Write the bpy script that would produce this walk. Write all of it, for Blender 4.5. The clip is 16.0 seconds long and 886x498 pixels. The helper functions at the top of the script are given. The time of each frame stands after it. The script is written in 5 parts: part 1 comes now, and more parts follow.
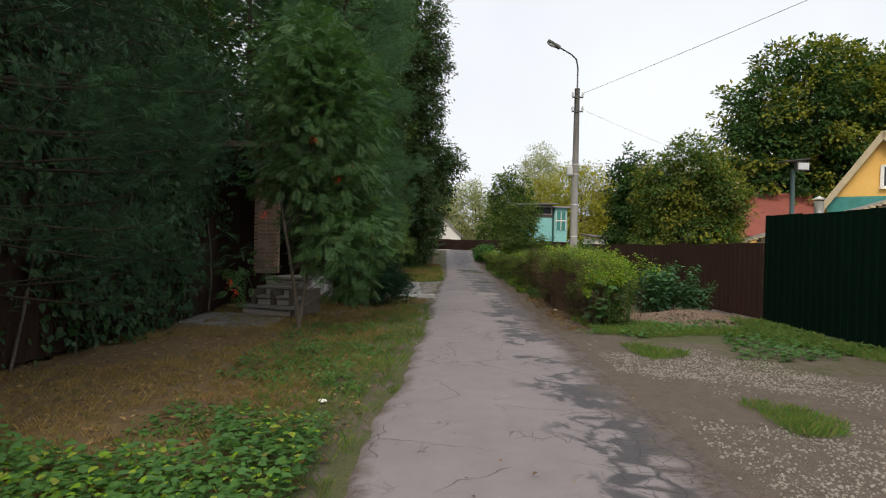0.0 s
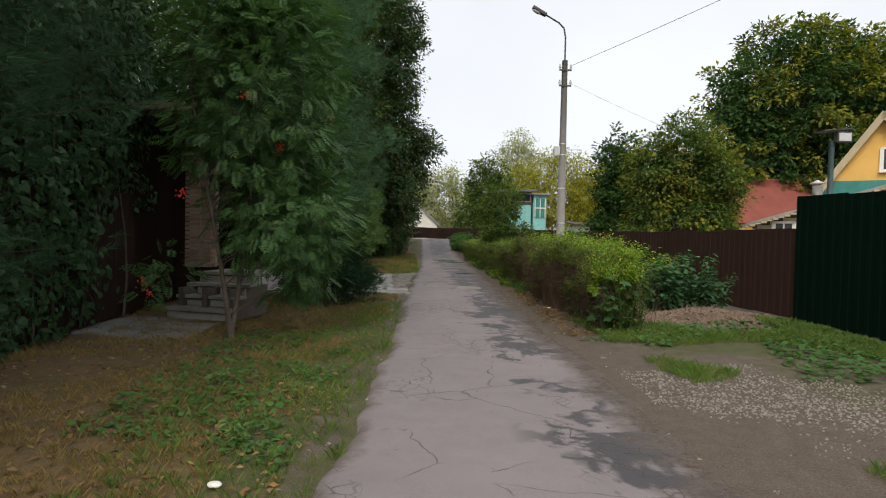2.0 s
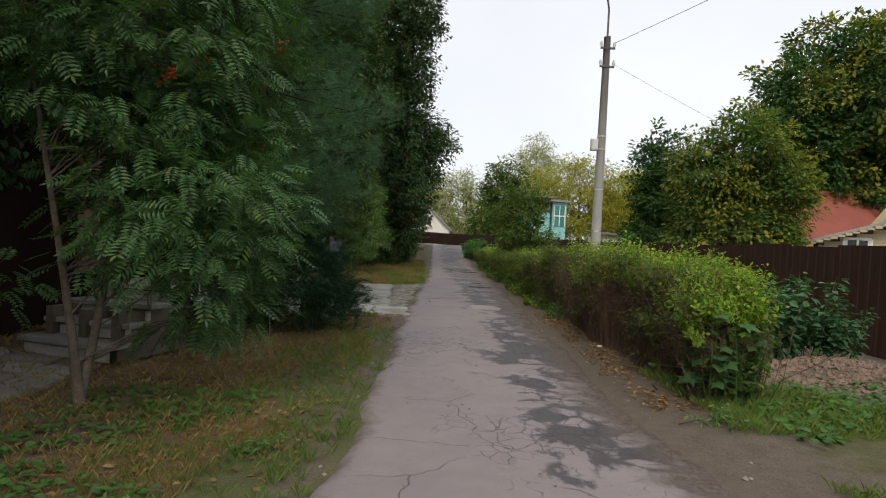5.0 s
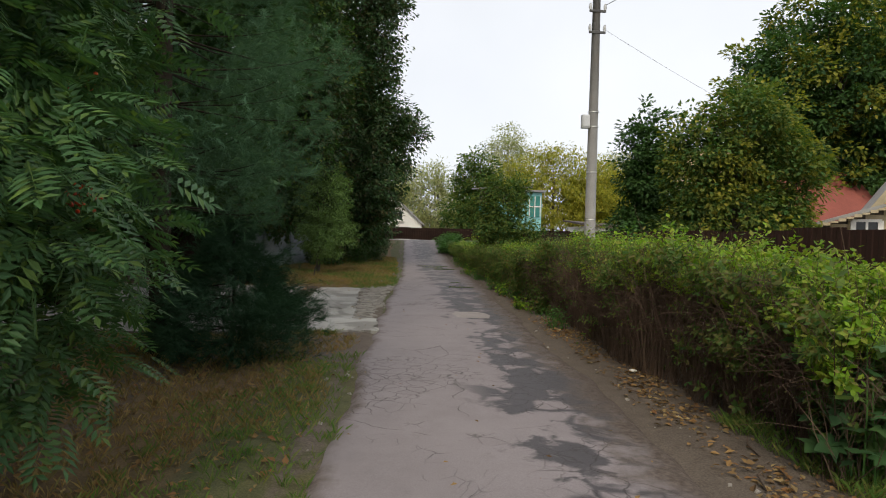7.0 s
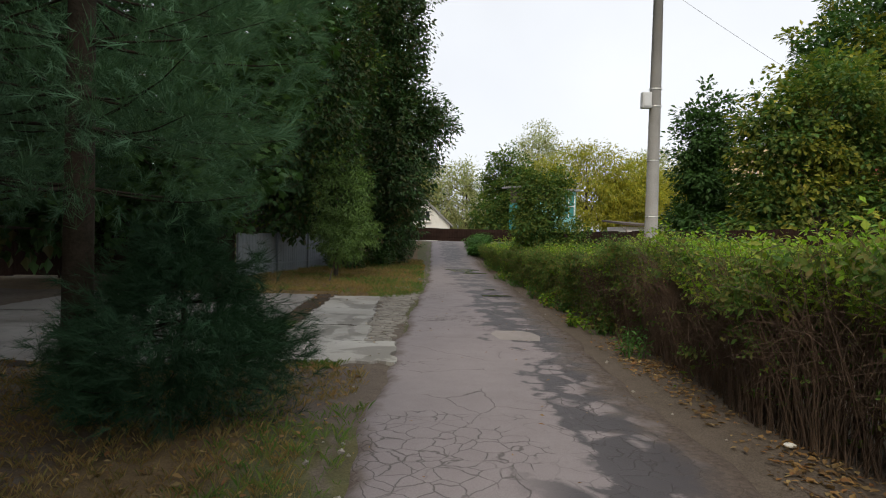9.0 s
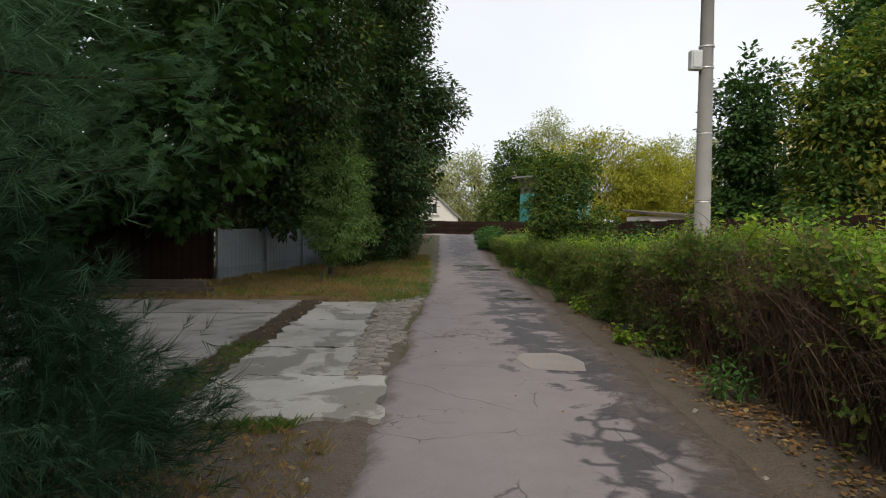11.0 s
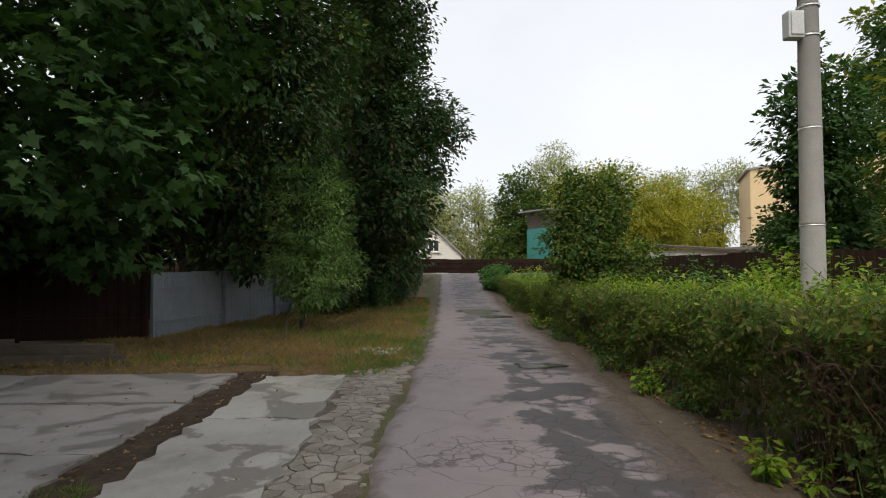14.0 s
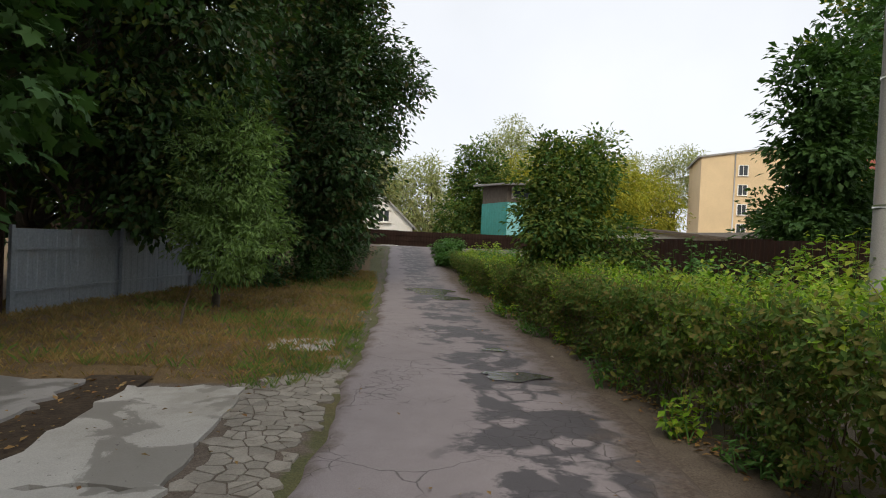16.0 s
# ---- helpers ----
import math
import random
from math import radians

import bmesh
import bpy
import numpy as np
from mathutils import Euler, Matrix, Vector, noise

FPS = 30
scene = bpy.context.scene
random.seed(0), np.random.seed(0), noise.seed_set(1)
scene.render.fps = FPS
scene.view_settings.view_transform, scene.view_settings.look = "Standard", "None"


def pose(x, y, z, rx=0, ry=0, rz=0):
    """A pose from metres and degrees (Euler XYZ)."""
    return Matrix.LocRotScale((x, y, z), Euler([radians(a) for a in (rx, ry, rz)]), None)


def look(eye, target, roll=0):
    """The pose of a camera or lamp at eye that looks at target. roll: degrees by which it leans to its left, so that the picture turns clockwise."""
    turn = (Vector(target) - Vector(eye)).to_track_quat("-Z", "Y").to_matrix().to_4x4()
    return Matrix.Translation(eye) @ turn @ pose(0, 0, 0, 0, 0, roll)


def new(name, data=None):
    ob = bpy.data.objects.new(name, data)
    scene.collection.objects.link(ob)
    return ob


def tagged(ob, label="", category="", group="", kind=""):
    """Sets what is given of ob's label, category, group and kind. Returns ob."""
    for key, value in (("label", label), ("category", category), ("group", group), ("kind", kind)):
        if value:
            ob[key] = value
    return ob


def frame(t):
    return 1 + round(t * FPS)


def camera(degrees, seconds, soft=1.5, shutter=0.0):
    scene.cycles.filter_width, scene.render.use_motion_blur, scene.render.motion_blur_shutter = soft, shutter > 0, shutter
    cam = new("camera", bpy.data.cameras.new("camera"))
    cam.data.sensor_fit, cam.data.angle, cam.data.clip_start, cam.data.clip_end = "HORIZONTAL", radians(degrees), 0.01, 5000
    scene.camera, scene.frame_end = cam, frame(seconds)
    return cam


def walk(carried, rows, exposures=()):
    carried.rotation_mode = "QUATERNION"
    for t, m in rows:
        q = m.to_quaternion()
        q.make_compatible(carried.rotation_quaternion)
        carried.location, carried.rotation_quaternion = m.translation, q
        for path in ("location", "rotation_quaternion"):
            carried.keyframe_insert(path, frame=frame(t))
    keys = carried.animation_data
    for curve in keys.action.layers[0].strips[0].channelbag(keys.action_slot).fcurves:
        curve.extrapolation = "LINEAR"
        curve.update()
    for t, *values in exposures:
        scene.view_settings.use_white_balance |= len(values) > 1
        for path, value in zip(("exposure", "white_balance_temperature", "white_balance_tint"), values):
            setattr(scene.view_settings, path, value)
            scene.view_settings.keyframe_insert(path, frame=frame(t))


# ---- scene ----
cam = camera(73.6, 16.0, soft=1.1)
METRES, EYE, TILT, LEAN, TURN = 17.4, 1.5, 0.0, 0.0, -1.7
ROWS = [
    (0.0, 0.0, 0.0, 0.0, 0.01, -0.47, -1.37),
    (0.5, 0.0006, 0.0284, -0.001, -1.83, 0.63, -2.16),
    (1.0, 0.0012, 0.0583, -0.0012, -0.77, 0.02, 0.13),
    (1.5, 0.0043, 0.0892, -0.0021, 0.38, -0.47, -2.71),
    (2.0, 0.0027, 0.1205, -0.0018, -2.3, -1.51, -1.22),
    (2.5, 0.0046, 0.1524, -0.0026, 0.65, -0.96, -0.84),
    (3.0, 0.0033, 0.1816, -0.0037, -0.65, 1.55, -1.83),
    (3.5, 0.0036, 0.2137, -0.0045, -3.16, -0.57, 0.12),
    (4.0, 0.0068, 0.2464, -0.0035, -2.76, -0.92, -1.94),
    (6.5, 0.012, 0.4048, -0.005, -0.19, -1.15, -2.99),
    (7.0, 0.0109, 0.4369, -0.0042, -3.82, -1.37, -1.42),
    (7.5, 0.0127, 0.4692, -0.0053, 0.19, -0.96, -1.84),
    (8.0, 0.0128, 0.499, -0.006, 0.38, 0.3, -2.68),
    (8.5, 0.0122, 0.531, -0.0062, -1.21, -0.67, -1.47),
    (11.0, 0.0142, 0.6853, -0.0069, -0.39, -1.95, -0.6),
    (11.5, 0.0195, 0.7168, -0.0064, -0.22, 0.69, -0.38),
    (12.0, 0.0185, 0.746, -0.0073, -3.59, 3.47, -0.89),
    (12.5, 0.0204, 0.7777, -0.0088, -2.54, 1.89, -0.02),
    (13.0, 0.0214, 0.8069, -0.007, -2.96, 0.53, -2.34),
    (13.5, 0.018, 0.8374, -0.006, -3.55, 0.42, -0.27),
    (14.0, 0.0211, 0.8709, -0.0057, -0.03, 1.77, 0.15),
    (14.5, 0.0214, 0.9024, -0.0059, -3.14, 3.96, -1.86),
    (15.0, 0.0208, 0.9339, -0.0072, -4.36, 1.87, -2.13),
    (15.5, 0.0228, 0.9649, -0.0066, -2.17, -0.96, -3.2),
    (16.0, 0.021, 0.9975, -0.0051, -4.91, -0.77, -2.64),
]
walk(cam, [(t, pose(0, 0, EYE, TILT, LEAN, TURN) @ pose(METRES * x, METRES * y, METRES * z, 90 + pitch, roll, yaw)) for t, x, y, z, yaw, pitch, roll in ROWS], exposures=[(0.0, 0.6), (16.0, 0.6)])

# ---- light ----
world = bpy.data.worlds.new("sky")
scene.world = world
world.use_nodes = True
wn, wl = world.node_tree.nodes, world.node_tree.links
sky = wn.new("ShaderNodeTexSky")
sky.sky_type, sky.sun_disc = "NISHITA", False
SUN_EL, SUN_AZ = radians(44), radians(196)   # azimuth clockwise from +y
sky.sun_elevation, sky.sun_rotation = SUN_EL, SUN_AZ
sky.air_density, sky.dust_density, sky.ozone_density = 1.0, 3.0, 1.0
veil = wn.new("ShaderNodeHueSaturation")     # high thin cloud takes most of the blue
veil.inputs["Saturation"].default_value = 0.3
wl.new(sky.outputs[0], veil.inputs["Color"])
cloud_co = wn.new("ShaderNodeTexCoord")
cloud = wn.new("ShaderNodeTexNoise")
cloud.inputs["Scale"].default_value, cloud.inputs["Detail"].default_value = 2.2, 5
wl.new(cloud_co.outputs["Generated"], cloud.inputs["Vector"])
cover = wn.new("ShaderNodeMix")
cover.data_type, cover.blend_type = "RGBA", "MIX"
cover.inputs["B"].default_value = (7.05, 7.25, 7.6, 1)
span = wn.new("ShaderNodeMapRange")
span.inputs["From Min"].default_value, span.inputs["From Max"].default_value = 0.3, 0.7
span.inputs["To Min"].default_value, span.inputs["To Max"].default_value = 0.6, 0.85
wl.new(cloud.outputs["Fac"], span.inputs["Value"])
wl.new(span.outputs[0], cover.inputs["Factor"])
wl.new(veil.outputs[0], cover.inputs["A"])
wl.new(cover.outputs["Result"], wn["Background"].inputs["Color"])
wn["Background"].inputs["Strength"].default_value = 0.1
sun = new("sun", bpy.data.lights.new("sun", "SUN"))
sun.data.energy, sun.data.angle, sun.data.color = 0.95, radians(20), (1.0, 0.88, 0.68)
sun.matrix_world = look((0, 0, 0), (-math.sin(SUN_AZ) * math.cos(SUN_EL), -math.cos(SUN_AZ) * math.cos(SUN_EL), -math.sin(SUN_EL)))

# ---- materials ----
def shader(name):
    m = bpy.data.materials.new(name)
    m.use_nodes = True
    n, l = m.node_tree.nodes, m.node_tree.links
    return m, n, l, n["Principled BSDF"]


def noise_node(n, l, scale, detail=4, rough=0.6, distort=0.0, obj=True):
    co = n.new("ShaderNodeNewGeometry")
    t = n.new("ShaderNodeTexNoise")
    t.inputs["Scale"].default_value, t.inputs["Detail"].default_value = scale, detail
    t.inputs["Roughness"].default_value, t.inputs["Distortion"].default_value = rough, distort
    l.new(co.outputs["Position"], t.inputs["Vector"])
    return t.outputs["Fac"]


def ramp(n, l, fac, stops):
    r = n.new("ShaderNodeValToRGB")
    while len(r.color_ramp.elements) < len(stops):
        r.color_ramp.elements.new(0.5)
    for e, (p, c) in zip(r.color_ramp.elements, stops):
        e.position, e.color = p, (*c, 1) if len(c) == 3 else c
    l.new(fac, r.inputs[0])
    return r.outputs["Color"]


def mix(n, l, fac, a, b, mode="MIX"):
    x = n.new("ShaderNodeMix")
    x.data_type, x.blend_type = "RGBA", mode
    for v, k in ((fac, "Factor"), (a, "A"), (b, "B")):
        if isinstance(v, (int, float)):
            x.inputs[k].default_value = v
        elif isinstance(v, tuple):
            x.inputs[k].default_value = (*v, 1)
        else:
            l.new(v, x.inputs[k])
    return x.outputs["Result"]


def maths(n, l, op, a, b=0.0, clamp=False):
    x = n.new("ShaderNodeMath")
    x.operation, x.use_clamp = op, clamp
    for i, v in enumerate((a, b)):
        if isinstance(v, (int, float)):
            x.inputs[i].default_value = v
        else:
            l.new(v, x.inputs[i])
    return x.outputs[0]


def step(n, l, v, lo, hi):
    x = n.new("ShaderNodeMapRange")
    x.inputs["From Min"].default_value, x.inputs["From Max"].default_value = lo, hi
    l.new(v, x.inputs["Value"])
    return x.outputs[0]


def bump(n, l, b, height, strength=0.4, dist=0.01):
    x = n.new("ShaderNodeBump")
    x.inputs["Strength"].default_value, x.inputs["Distance"].default_value = strength, dist
    l.new(height, x.inputs["Height"])
    l.new(x.outputs[0], b.inputs["Normal"])


def rough_mat(name, dark, light, scale=3.0, fine=60.0, roughness=0.85, metal=0.0, relief=0.3, stain=None, vary=0.0, gloss=0.5):
    m, n, l, b = shader(name)
    b.inputs["Specular IOR Level"].default_value = gloss
    big = noise_node(n, l, scale, 6)
    small = noise_node(n, l, fine, 3)
    c = ramp(n, l, big, [(0.3, dark), (0.7, light)])
    c = mix(n, l, 0.35, c, ramp(n, l, small, [(0.3, tuple(v * 0.6 for v in dark)), (0.7, tuple(min(1, v * 1.2) for v in light))]))
    if stain:
        c = mix(n, l, step(n, l, noise_node(n, l, scale * 0.45, 7, 0.7), 0.55, 0.72), c, stain)
    if vary:
        o = n.new("ShaderNodeObjectInfo")
        h = n.new("ShaderNodeHueSaturation")
        l.new(c, h.inputs["Color"])
        l.new(maths(n, l, "ADD", maths(n, l, "MULTIPLY", o.outputs["Random"], vary), 1 - vary / 2), h.inputs["Value"])
        c = h.outputs[0]
    c = mix(n, l, 1.0, c, (1.2, 1.17, 1.1), "MULTIPLY")
    l.new(c, b.inputs["Base Color"])
    b.inputs["Metallic"].default_value = metal
    l.new(maths(n, l, "ADD", maths(n, l, "MULTIPLY", small, 0.2), roughness - 0.1), b.inputs["Roughness"])
    bump(n, l, b, small, relief, 0.01)
    return m


def leaf_mat(name, colours, shine_share=0.35, roughness=0.55, patch=0.25, gloss=0.18):
    """Leaves: every leaf its own tint, clumps of it lighter or duller, light shining through."""
    m, n, l, b = shader(name)
    g = n.new("ShaderNodeNewGeometry")
    k = len(colours)
    colours = [tuple(v * 1.32 for v in c) for c in colours]
    per = ramp(n, l, g.outputs["Random Per Island"], [(i / max(1, k - 1), c) for i, c in enumerate(colours)])
    clump = noise_node(n, l, 0.9, 3)
    h = n.new("ShaderNodeHueSaturation")
    l.new(per, h.inputs["Color"])
    l.new(maths(n, l, "ADD", maths(n, l, "MULTIPLY", clump, patch * 4), 1 - patch * 2), h.inputs["Value"])
    l.new(h.outputs[0], b.inputs["Base Color"])
    b.inputs["Roughness"].default_value = roughness
    b.inputs["Specular IOR Level"].default_value = gloss
    t = n.new("ShaderNodeBsdfTranslucent")
    l.new(mix(n, l, 1.0, h.outputs[0], (1.0, 1.1, 0.5), "MULTIPLY"), t.inputs["Color"])
    x = n.new("ShaderNodeMixShader")
    x.inputs[0].default_value = shine_share
    l.new(b.outputs[0], x.inputs[1])
    l.new(t.outputs[0], x.inputs[2])
    l.new(x.outputs[0], n["Material Output"].inputs["Surface"])
    return m


bark = rough_mat("bark", (0.035, 0.028, 0.022), (0.12, 0.1, 0.08), 6, 40, 0.95, relief=0.8)
pine_bark = rough_mat("pine_bark", (0.016, 0.013, 0.01), (0.045, 0.036, 0.028), 6, 40, 0.95, relief=0.6, gloss=0.1)
twig_mat = rough_mat("twig", (0.035, 0.023, 0.017), (0.14, 0.093, 0.064), 5, 60, 0.95)
# darker needles: shade on the overhanging pine is put into the colour
pine_mat = leaf_mat("pine_needles", [(0.016, 0.04, 0.02), (0.034, 0.07, 0.035), (0.025, 0.054, 0.03)], 0.12, 0.7, 0.35, 0.05)
# the same needles with the tall pine's light put into the colour
lit_pine_mat = leaf_mat("lit_pine_needles", [(0.05, 0.106, 0.06), (0.094, 0.172, 0.096), (0.07, 0.136, 0.078)], 0.18, 0.7, 0.35, 0.05)
rowan_mat = leaf_mat("rowan_leaves", [(0.035, 0.085, 0.03), (0.06, 0.125, 0.045), (0.047, 0.105, 0.042), (0.1, 0.16, 0.035)], 0.35, 0.42, 0.35, 0.3)
maple_mat = leaf_mat("maple_leaves", [(0.03, 0.07, 0.02), (0.05, 0.1, 0.025), (0.04, 0.085, 0.03)], 0.3, 0.5)
dark_mat = leaf_mat("dark_leaves", [(0.022, 0.052, 0.018), (0.05, 0.1, 0.03), (0.034, 0.076, 0.022), (0.09, 0.08, 0.03)], 0.25, 0.5, 0.35, 0.3)
ivy_mat = leaf_mat("ivy_leaves", [(0.02, 0.05, 0.02), (0.04, 0.08, 0.03), (0.03, 0.06, 0.025)], 0.2, 0.4)
young_mat = leaf_mat("young_leaves", [(0.11, 0.18, 0.05), (0.15, 0.23, 0.07), (0.13, 0.2, 0.085)], 0.35, 0.55)
yellow_mat = leaf_mat("autumn_leaves", [(0.12, 0.15, 0.025), (0.22, 0.21, 0.03), (0.09, 0.13, 0.025), (0.27, 0.24, 0.035)], 0.4, 0.6, 0.3)
turning_mat = leaf_mat("turning_leaves", [(0.035, 0.085, 0.024), (0.065, 0.125, 0.03), (0.15, 0.17, 0.035), (0.05, 0.1, 0.03)], 0.38, 0.6, 0.35)
willow_mat = leaf_mat("willow_leaves", [(0.25, 0.26, 0.04), (0.34, 0.3, 0.035), (0.17, 0.21, 0.04)], 0.4, 0.65, 0.25)
pale_mat = leaf_mat("pale_leaves", [(0.26, 0.28, 0.13), (0.34, 0.33, 0.16), (0.18, 0.23, 0.1)], 0.4, 0.7, 0.2)
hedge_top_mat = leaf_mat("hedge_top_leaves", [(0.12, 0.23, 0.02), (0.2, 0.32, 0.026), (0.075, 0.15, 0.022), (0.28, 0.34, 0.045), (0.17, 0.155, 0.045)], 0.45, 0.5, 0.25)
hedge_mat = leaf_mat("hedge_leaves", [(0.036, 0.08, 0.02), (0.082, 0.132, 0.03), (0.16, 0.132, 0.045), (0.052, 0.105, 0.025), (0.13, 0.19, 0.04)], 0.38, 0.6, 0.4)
nettle_mat = leaf_mat("nettle_leaves", [(0.04, 0.1, 0.045), (0.07, 0.15, 0.07), (0.055, 0.12, 0.06)], 0.3, 0.55, 0.35)
weed_mat = leaf_mat("weed_leaves", [(0.05, 0.12, 0.03), (0.08, 0.17, 0.04), (0.065, 0.14, 0.05)], 0.35, 0.55)
grass_mat = leaf_mat("grass_blades", [(0.055, 0.115, 0.024), (0.1, 0.165, 0.034), (0.16, 0.165, 0.05)], 0.3, 0.7)
dry_mat = leaf_mat("dry_grass", [(0.17, 0.105, 0.042), (0.29, 0.205, 0.085), (0.12, 0.12, 0.04), (0.23, 0.135, 0.05)], 0.25, 0.8)
litter_mat = leaf_mat("fallen_leaves", [(0.17, 0.08, 0.035), (0.24, 0.15, 0.06), (0.09, 0.055, 0.03), (0.3, 0.22, 0.1)], 0.15, 0.8)
berry_mat = rough_mat("berries", (0.5, 0.03, 0.01), (0.7, 0.08, 0.02), 20, 80, 0.35)

brown_sheet = rough_mat("brown_sheet", (0.034, 0.017, 0.014), (0.046, 0.022, 0.018), 1.2, 30, 0.7, relief=0.05, stain=(0.05, 0.03, 0.026), gloss=0.2)
green_sheet = rough_mat("green_sheet", (0.0022, 0.0095, 0.0058), (0.0032, 0.013, 0.008), 1.0, 30, 0.9, relief=0.05, gloss=0.04)
grey_sheet = rough_mat("grey_sheet", (0.17, 0.2, 0.24), (0.26, 0.29, 0.33), 1.1, 25, 0.5, 0.3, 0.06, stain=(0.22, 0.2, 0.19))
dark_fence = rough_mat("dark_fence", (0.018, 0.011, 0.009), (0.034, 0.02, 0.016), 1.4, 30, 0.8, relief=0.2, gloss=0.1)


def slab_mat(name, dark, light, stain, wet):
    """Old cast concrete: sharp-edged damp stains, rubbed pale spots, pits and hairline cracks."""
    m, n, l, b = shader(name)
    big, mid, fine = noise_node(n, l, 0.9, 6, 0.6, 0.4), noise_node(n, l, 7, 6, 0.65), noise_node(n, l, 120, 2)
    c = ramp(n, l, big, [(0.3, dark), (0.7, light)])
    c = mix(n, l, 0.3, c, ramp(n, l, mid, [(0.3, dark), (0.75, light)]))
    c = mix(n, l, 0.2, c, ramp(n, l, fine, [(0.3, tuple(v * 0.5 for v in dark)), (0.7, tuple(v * 1.2 for v in light))]))
    damp = step(n, l, maths(n, l, "ADD", noise_node(n, l, 1.5, 6, 0.6, 0.9), maths(n, l, "MULTIPLY", mid, 0.12)), 0.585, 0.615)
    c = mix(n, l, maths(n, l, "MULTIPLY", damp, 0.7), c, wet)
    c = mix(n, l, maths(n, l, "MULTIPLY", step(n, l, noise_node(n, l, 0.7, 5, 0.7), 0.54, 0.66), 0.5), c, stain)
    pit = step(n, l, noise_node(n, l, 26, 2), 0.7, 0.74)
    c = mix(n, l, maths(n, l, "MULTIPLY", pit, 0.6), c, (0.06, 0.055, 0.05))
    o = n.new("ShaderNodeObjectInfo")
    h = n.new("ShaderNodeHueSaturation")
    l.new(c, h.inputs["Color"])
    l.new(maths(n, l, "ADD", maths(n, l, "MULTIPLY", o.outputs["Random"], 0.16), 0.92), h.inputs["Value"])
    l.new(h.outputs[0], b.inputs["Base Color"])
    l.new(maths(n, l, "SUBTRACT", 0.85, maths(n, l, "MULTIPLY", damp, 0.3)), b.inputs["Roughness"])
    b.inputs["Specular IOR Level"].default_value = 0.3
    bump(n, l, b, maths(n, l, "SUBTRACT", mid, pit), 0.25, 0.008)
    return m


concrete = slab_mat("concrete", (0.33, 0.31, 0.275), (0.5, 0.48, 0.44), (0.22, 0.2, 0.165), (0.17, 0.155, 0.135))
wet_soil = rough_mat("wet_soil", (0.022, 0.016, 0.012), (0.075, 0.056, 0.04), 6, 30, 0.85, relief=0.9, stain=(0.1, 0.075, 0.05), gloss=0.2)
concrete_dark = slab_mat("old_concrete", (0.24, 0.225, 0.21), (0.35, 0.33, 0.31), (0.19, 0.175, 0.155), (0.15, 0.14, 0.125))
pole_mat = rough_mat("pole_concrete", (0.2, 0.198, 0.198), (0.28, 0.278, 0.278), 2.5, 90, 0.9, relief=0.3, stain=(0.25, 0.22, 0.2))
steel = rough_mat("dark_steel", (0.05, 0.05, 0.055), (0.1, 0.1, 0.1), 6, 60, 0.6, 0.4)
galv = rough_mat("galvanised", (0.5, 0.5, 0.5), (0.7, 0.7, 0.7), 8, 60, 0.35, 0.85, 0.1)
plastic = rough_mat("grey_plastic", (0.45, 0.47, 0.5), (0.55, 0.57, 0.6), 4, 60, 0.5, relief=0.05)
worn_stone = rough_mat("worn_stone", (0.14, 0.138, 0.138), (0.25, 0.245, 0.245), 3, 50, 0.85, relief=0.3, vary=0.3)
fragment_mat = rough_mat("broken_concrete", (0.14, 0.128, 0.112), (0.27, 0.25, 0.225), 5, 70, 0.9, relief=0.4, stain=(0.16, 0.14, 0.12), vary=0.35)
stone = rough_mat("crushed_stone", (0.16, 0.145, 0.13), (0.38, 0.355, 0.33), 14, 80, 0.9, vary=0.3)
brick_mat = rough_mat("brick", (0.16, 0.11, 0.085), (0.28, 0.21, 0.17), 5, 70, 0.95, vary=0.35)
plank_mat = rough_mat("weathered_plank", (0.2, 0.19, 0.18), (0.34, 0.32, 0.31), 4, 50, 0.9, vary=0.25)
timber = rough_mat("dark_timber", (0.05, 0.04, 0.03), (0.11, 0.09, 0.075), 4, 40, 0.9)
white_wall = rough_mat("white_plaster", (0.68, 0.68, 0.68), (0.8, 0.8, 0.8), 1.5, 30, 0.9, relief=0.1)
yellow_wall = rough_mat("yellow_plaster", (0.56, 0.43, 0.27), (0.66, 0.51, 0.32), 0.4, 12, 0.9, relief=0.1)
orange_wall = rough_mat("orange_boards", (0.68, 0.4, 0.1), (0.78, 0.48, 0.14), 1.5, 40, 0.7)
teal_paint = rough_mat("teal_paint", (0.025, 0.17, 0.16), (0.05, 0.26, 0.245), 2.5, 40, 0.6, stain=(0.05, 0.2, 0.18))
cyan_paint = rough_mat("cyan_paint", (0.2, 0.5, 0.52), (0.28, 0.6, 0.61), 1.5, 40, 0.6)
cream_board = rough_mat("cream_boards", (0.36, 0.3, 0.2), (0.47, 0.4, 0.27), 3, 40, 0.7, vary=0.1)
white_paint = rough_mat("white_paint", (0.7, 0.7, 0.69), (0.8, 0.8, 0.79), 4, 40, 0.5, relief=0.1)
red_roof = rough_mat("red_roof", (0.2, 0.065, 0.055), (0.29, 0.095, 0.075), 1.2, 30, 0.75, gloss=0.2)
grey_roof = rough_mat("grey_roof", (0.2, 0.2, 0.2), (0.32, 0.32, 0.32), 1.5, 30, 0.8, stain=(0.12, 0.11, 0.1))
glass = rough_mat("window_glass", (0.02, 0.025, 0.03), (0.03, 0.035, 0.04), 2, 20, 0.15, relief=0.0)
wire_mat = rough_mat("cable", (0.03, 0.03, 0.03), (0.05, 0.05, 0.05), 5, 40, 0.6)


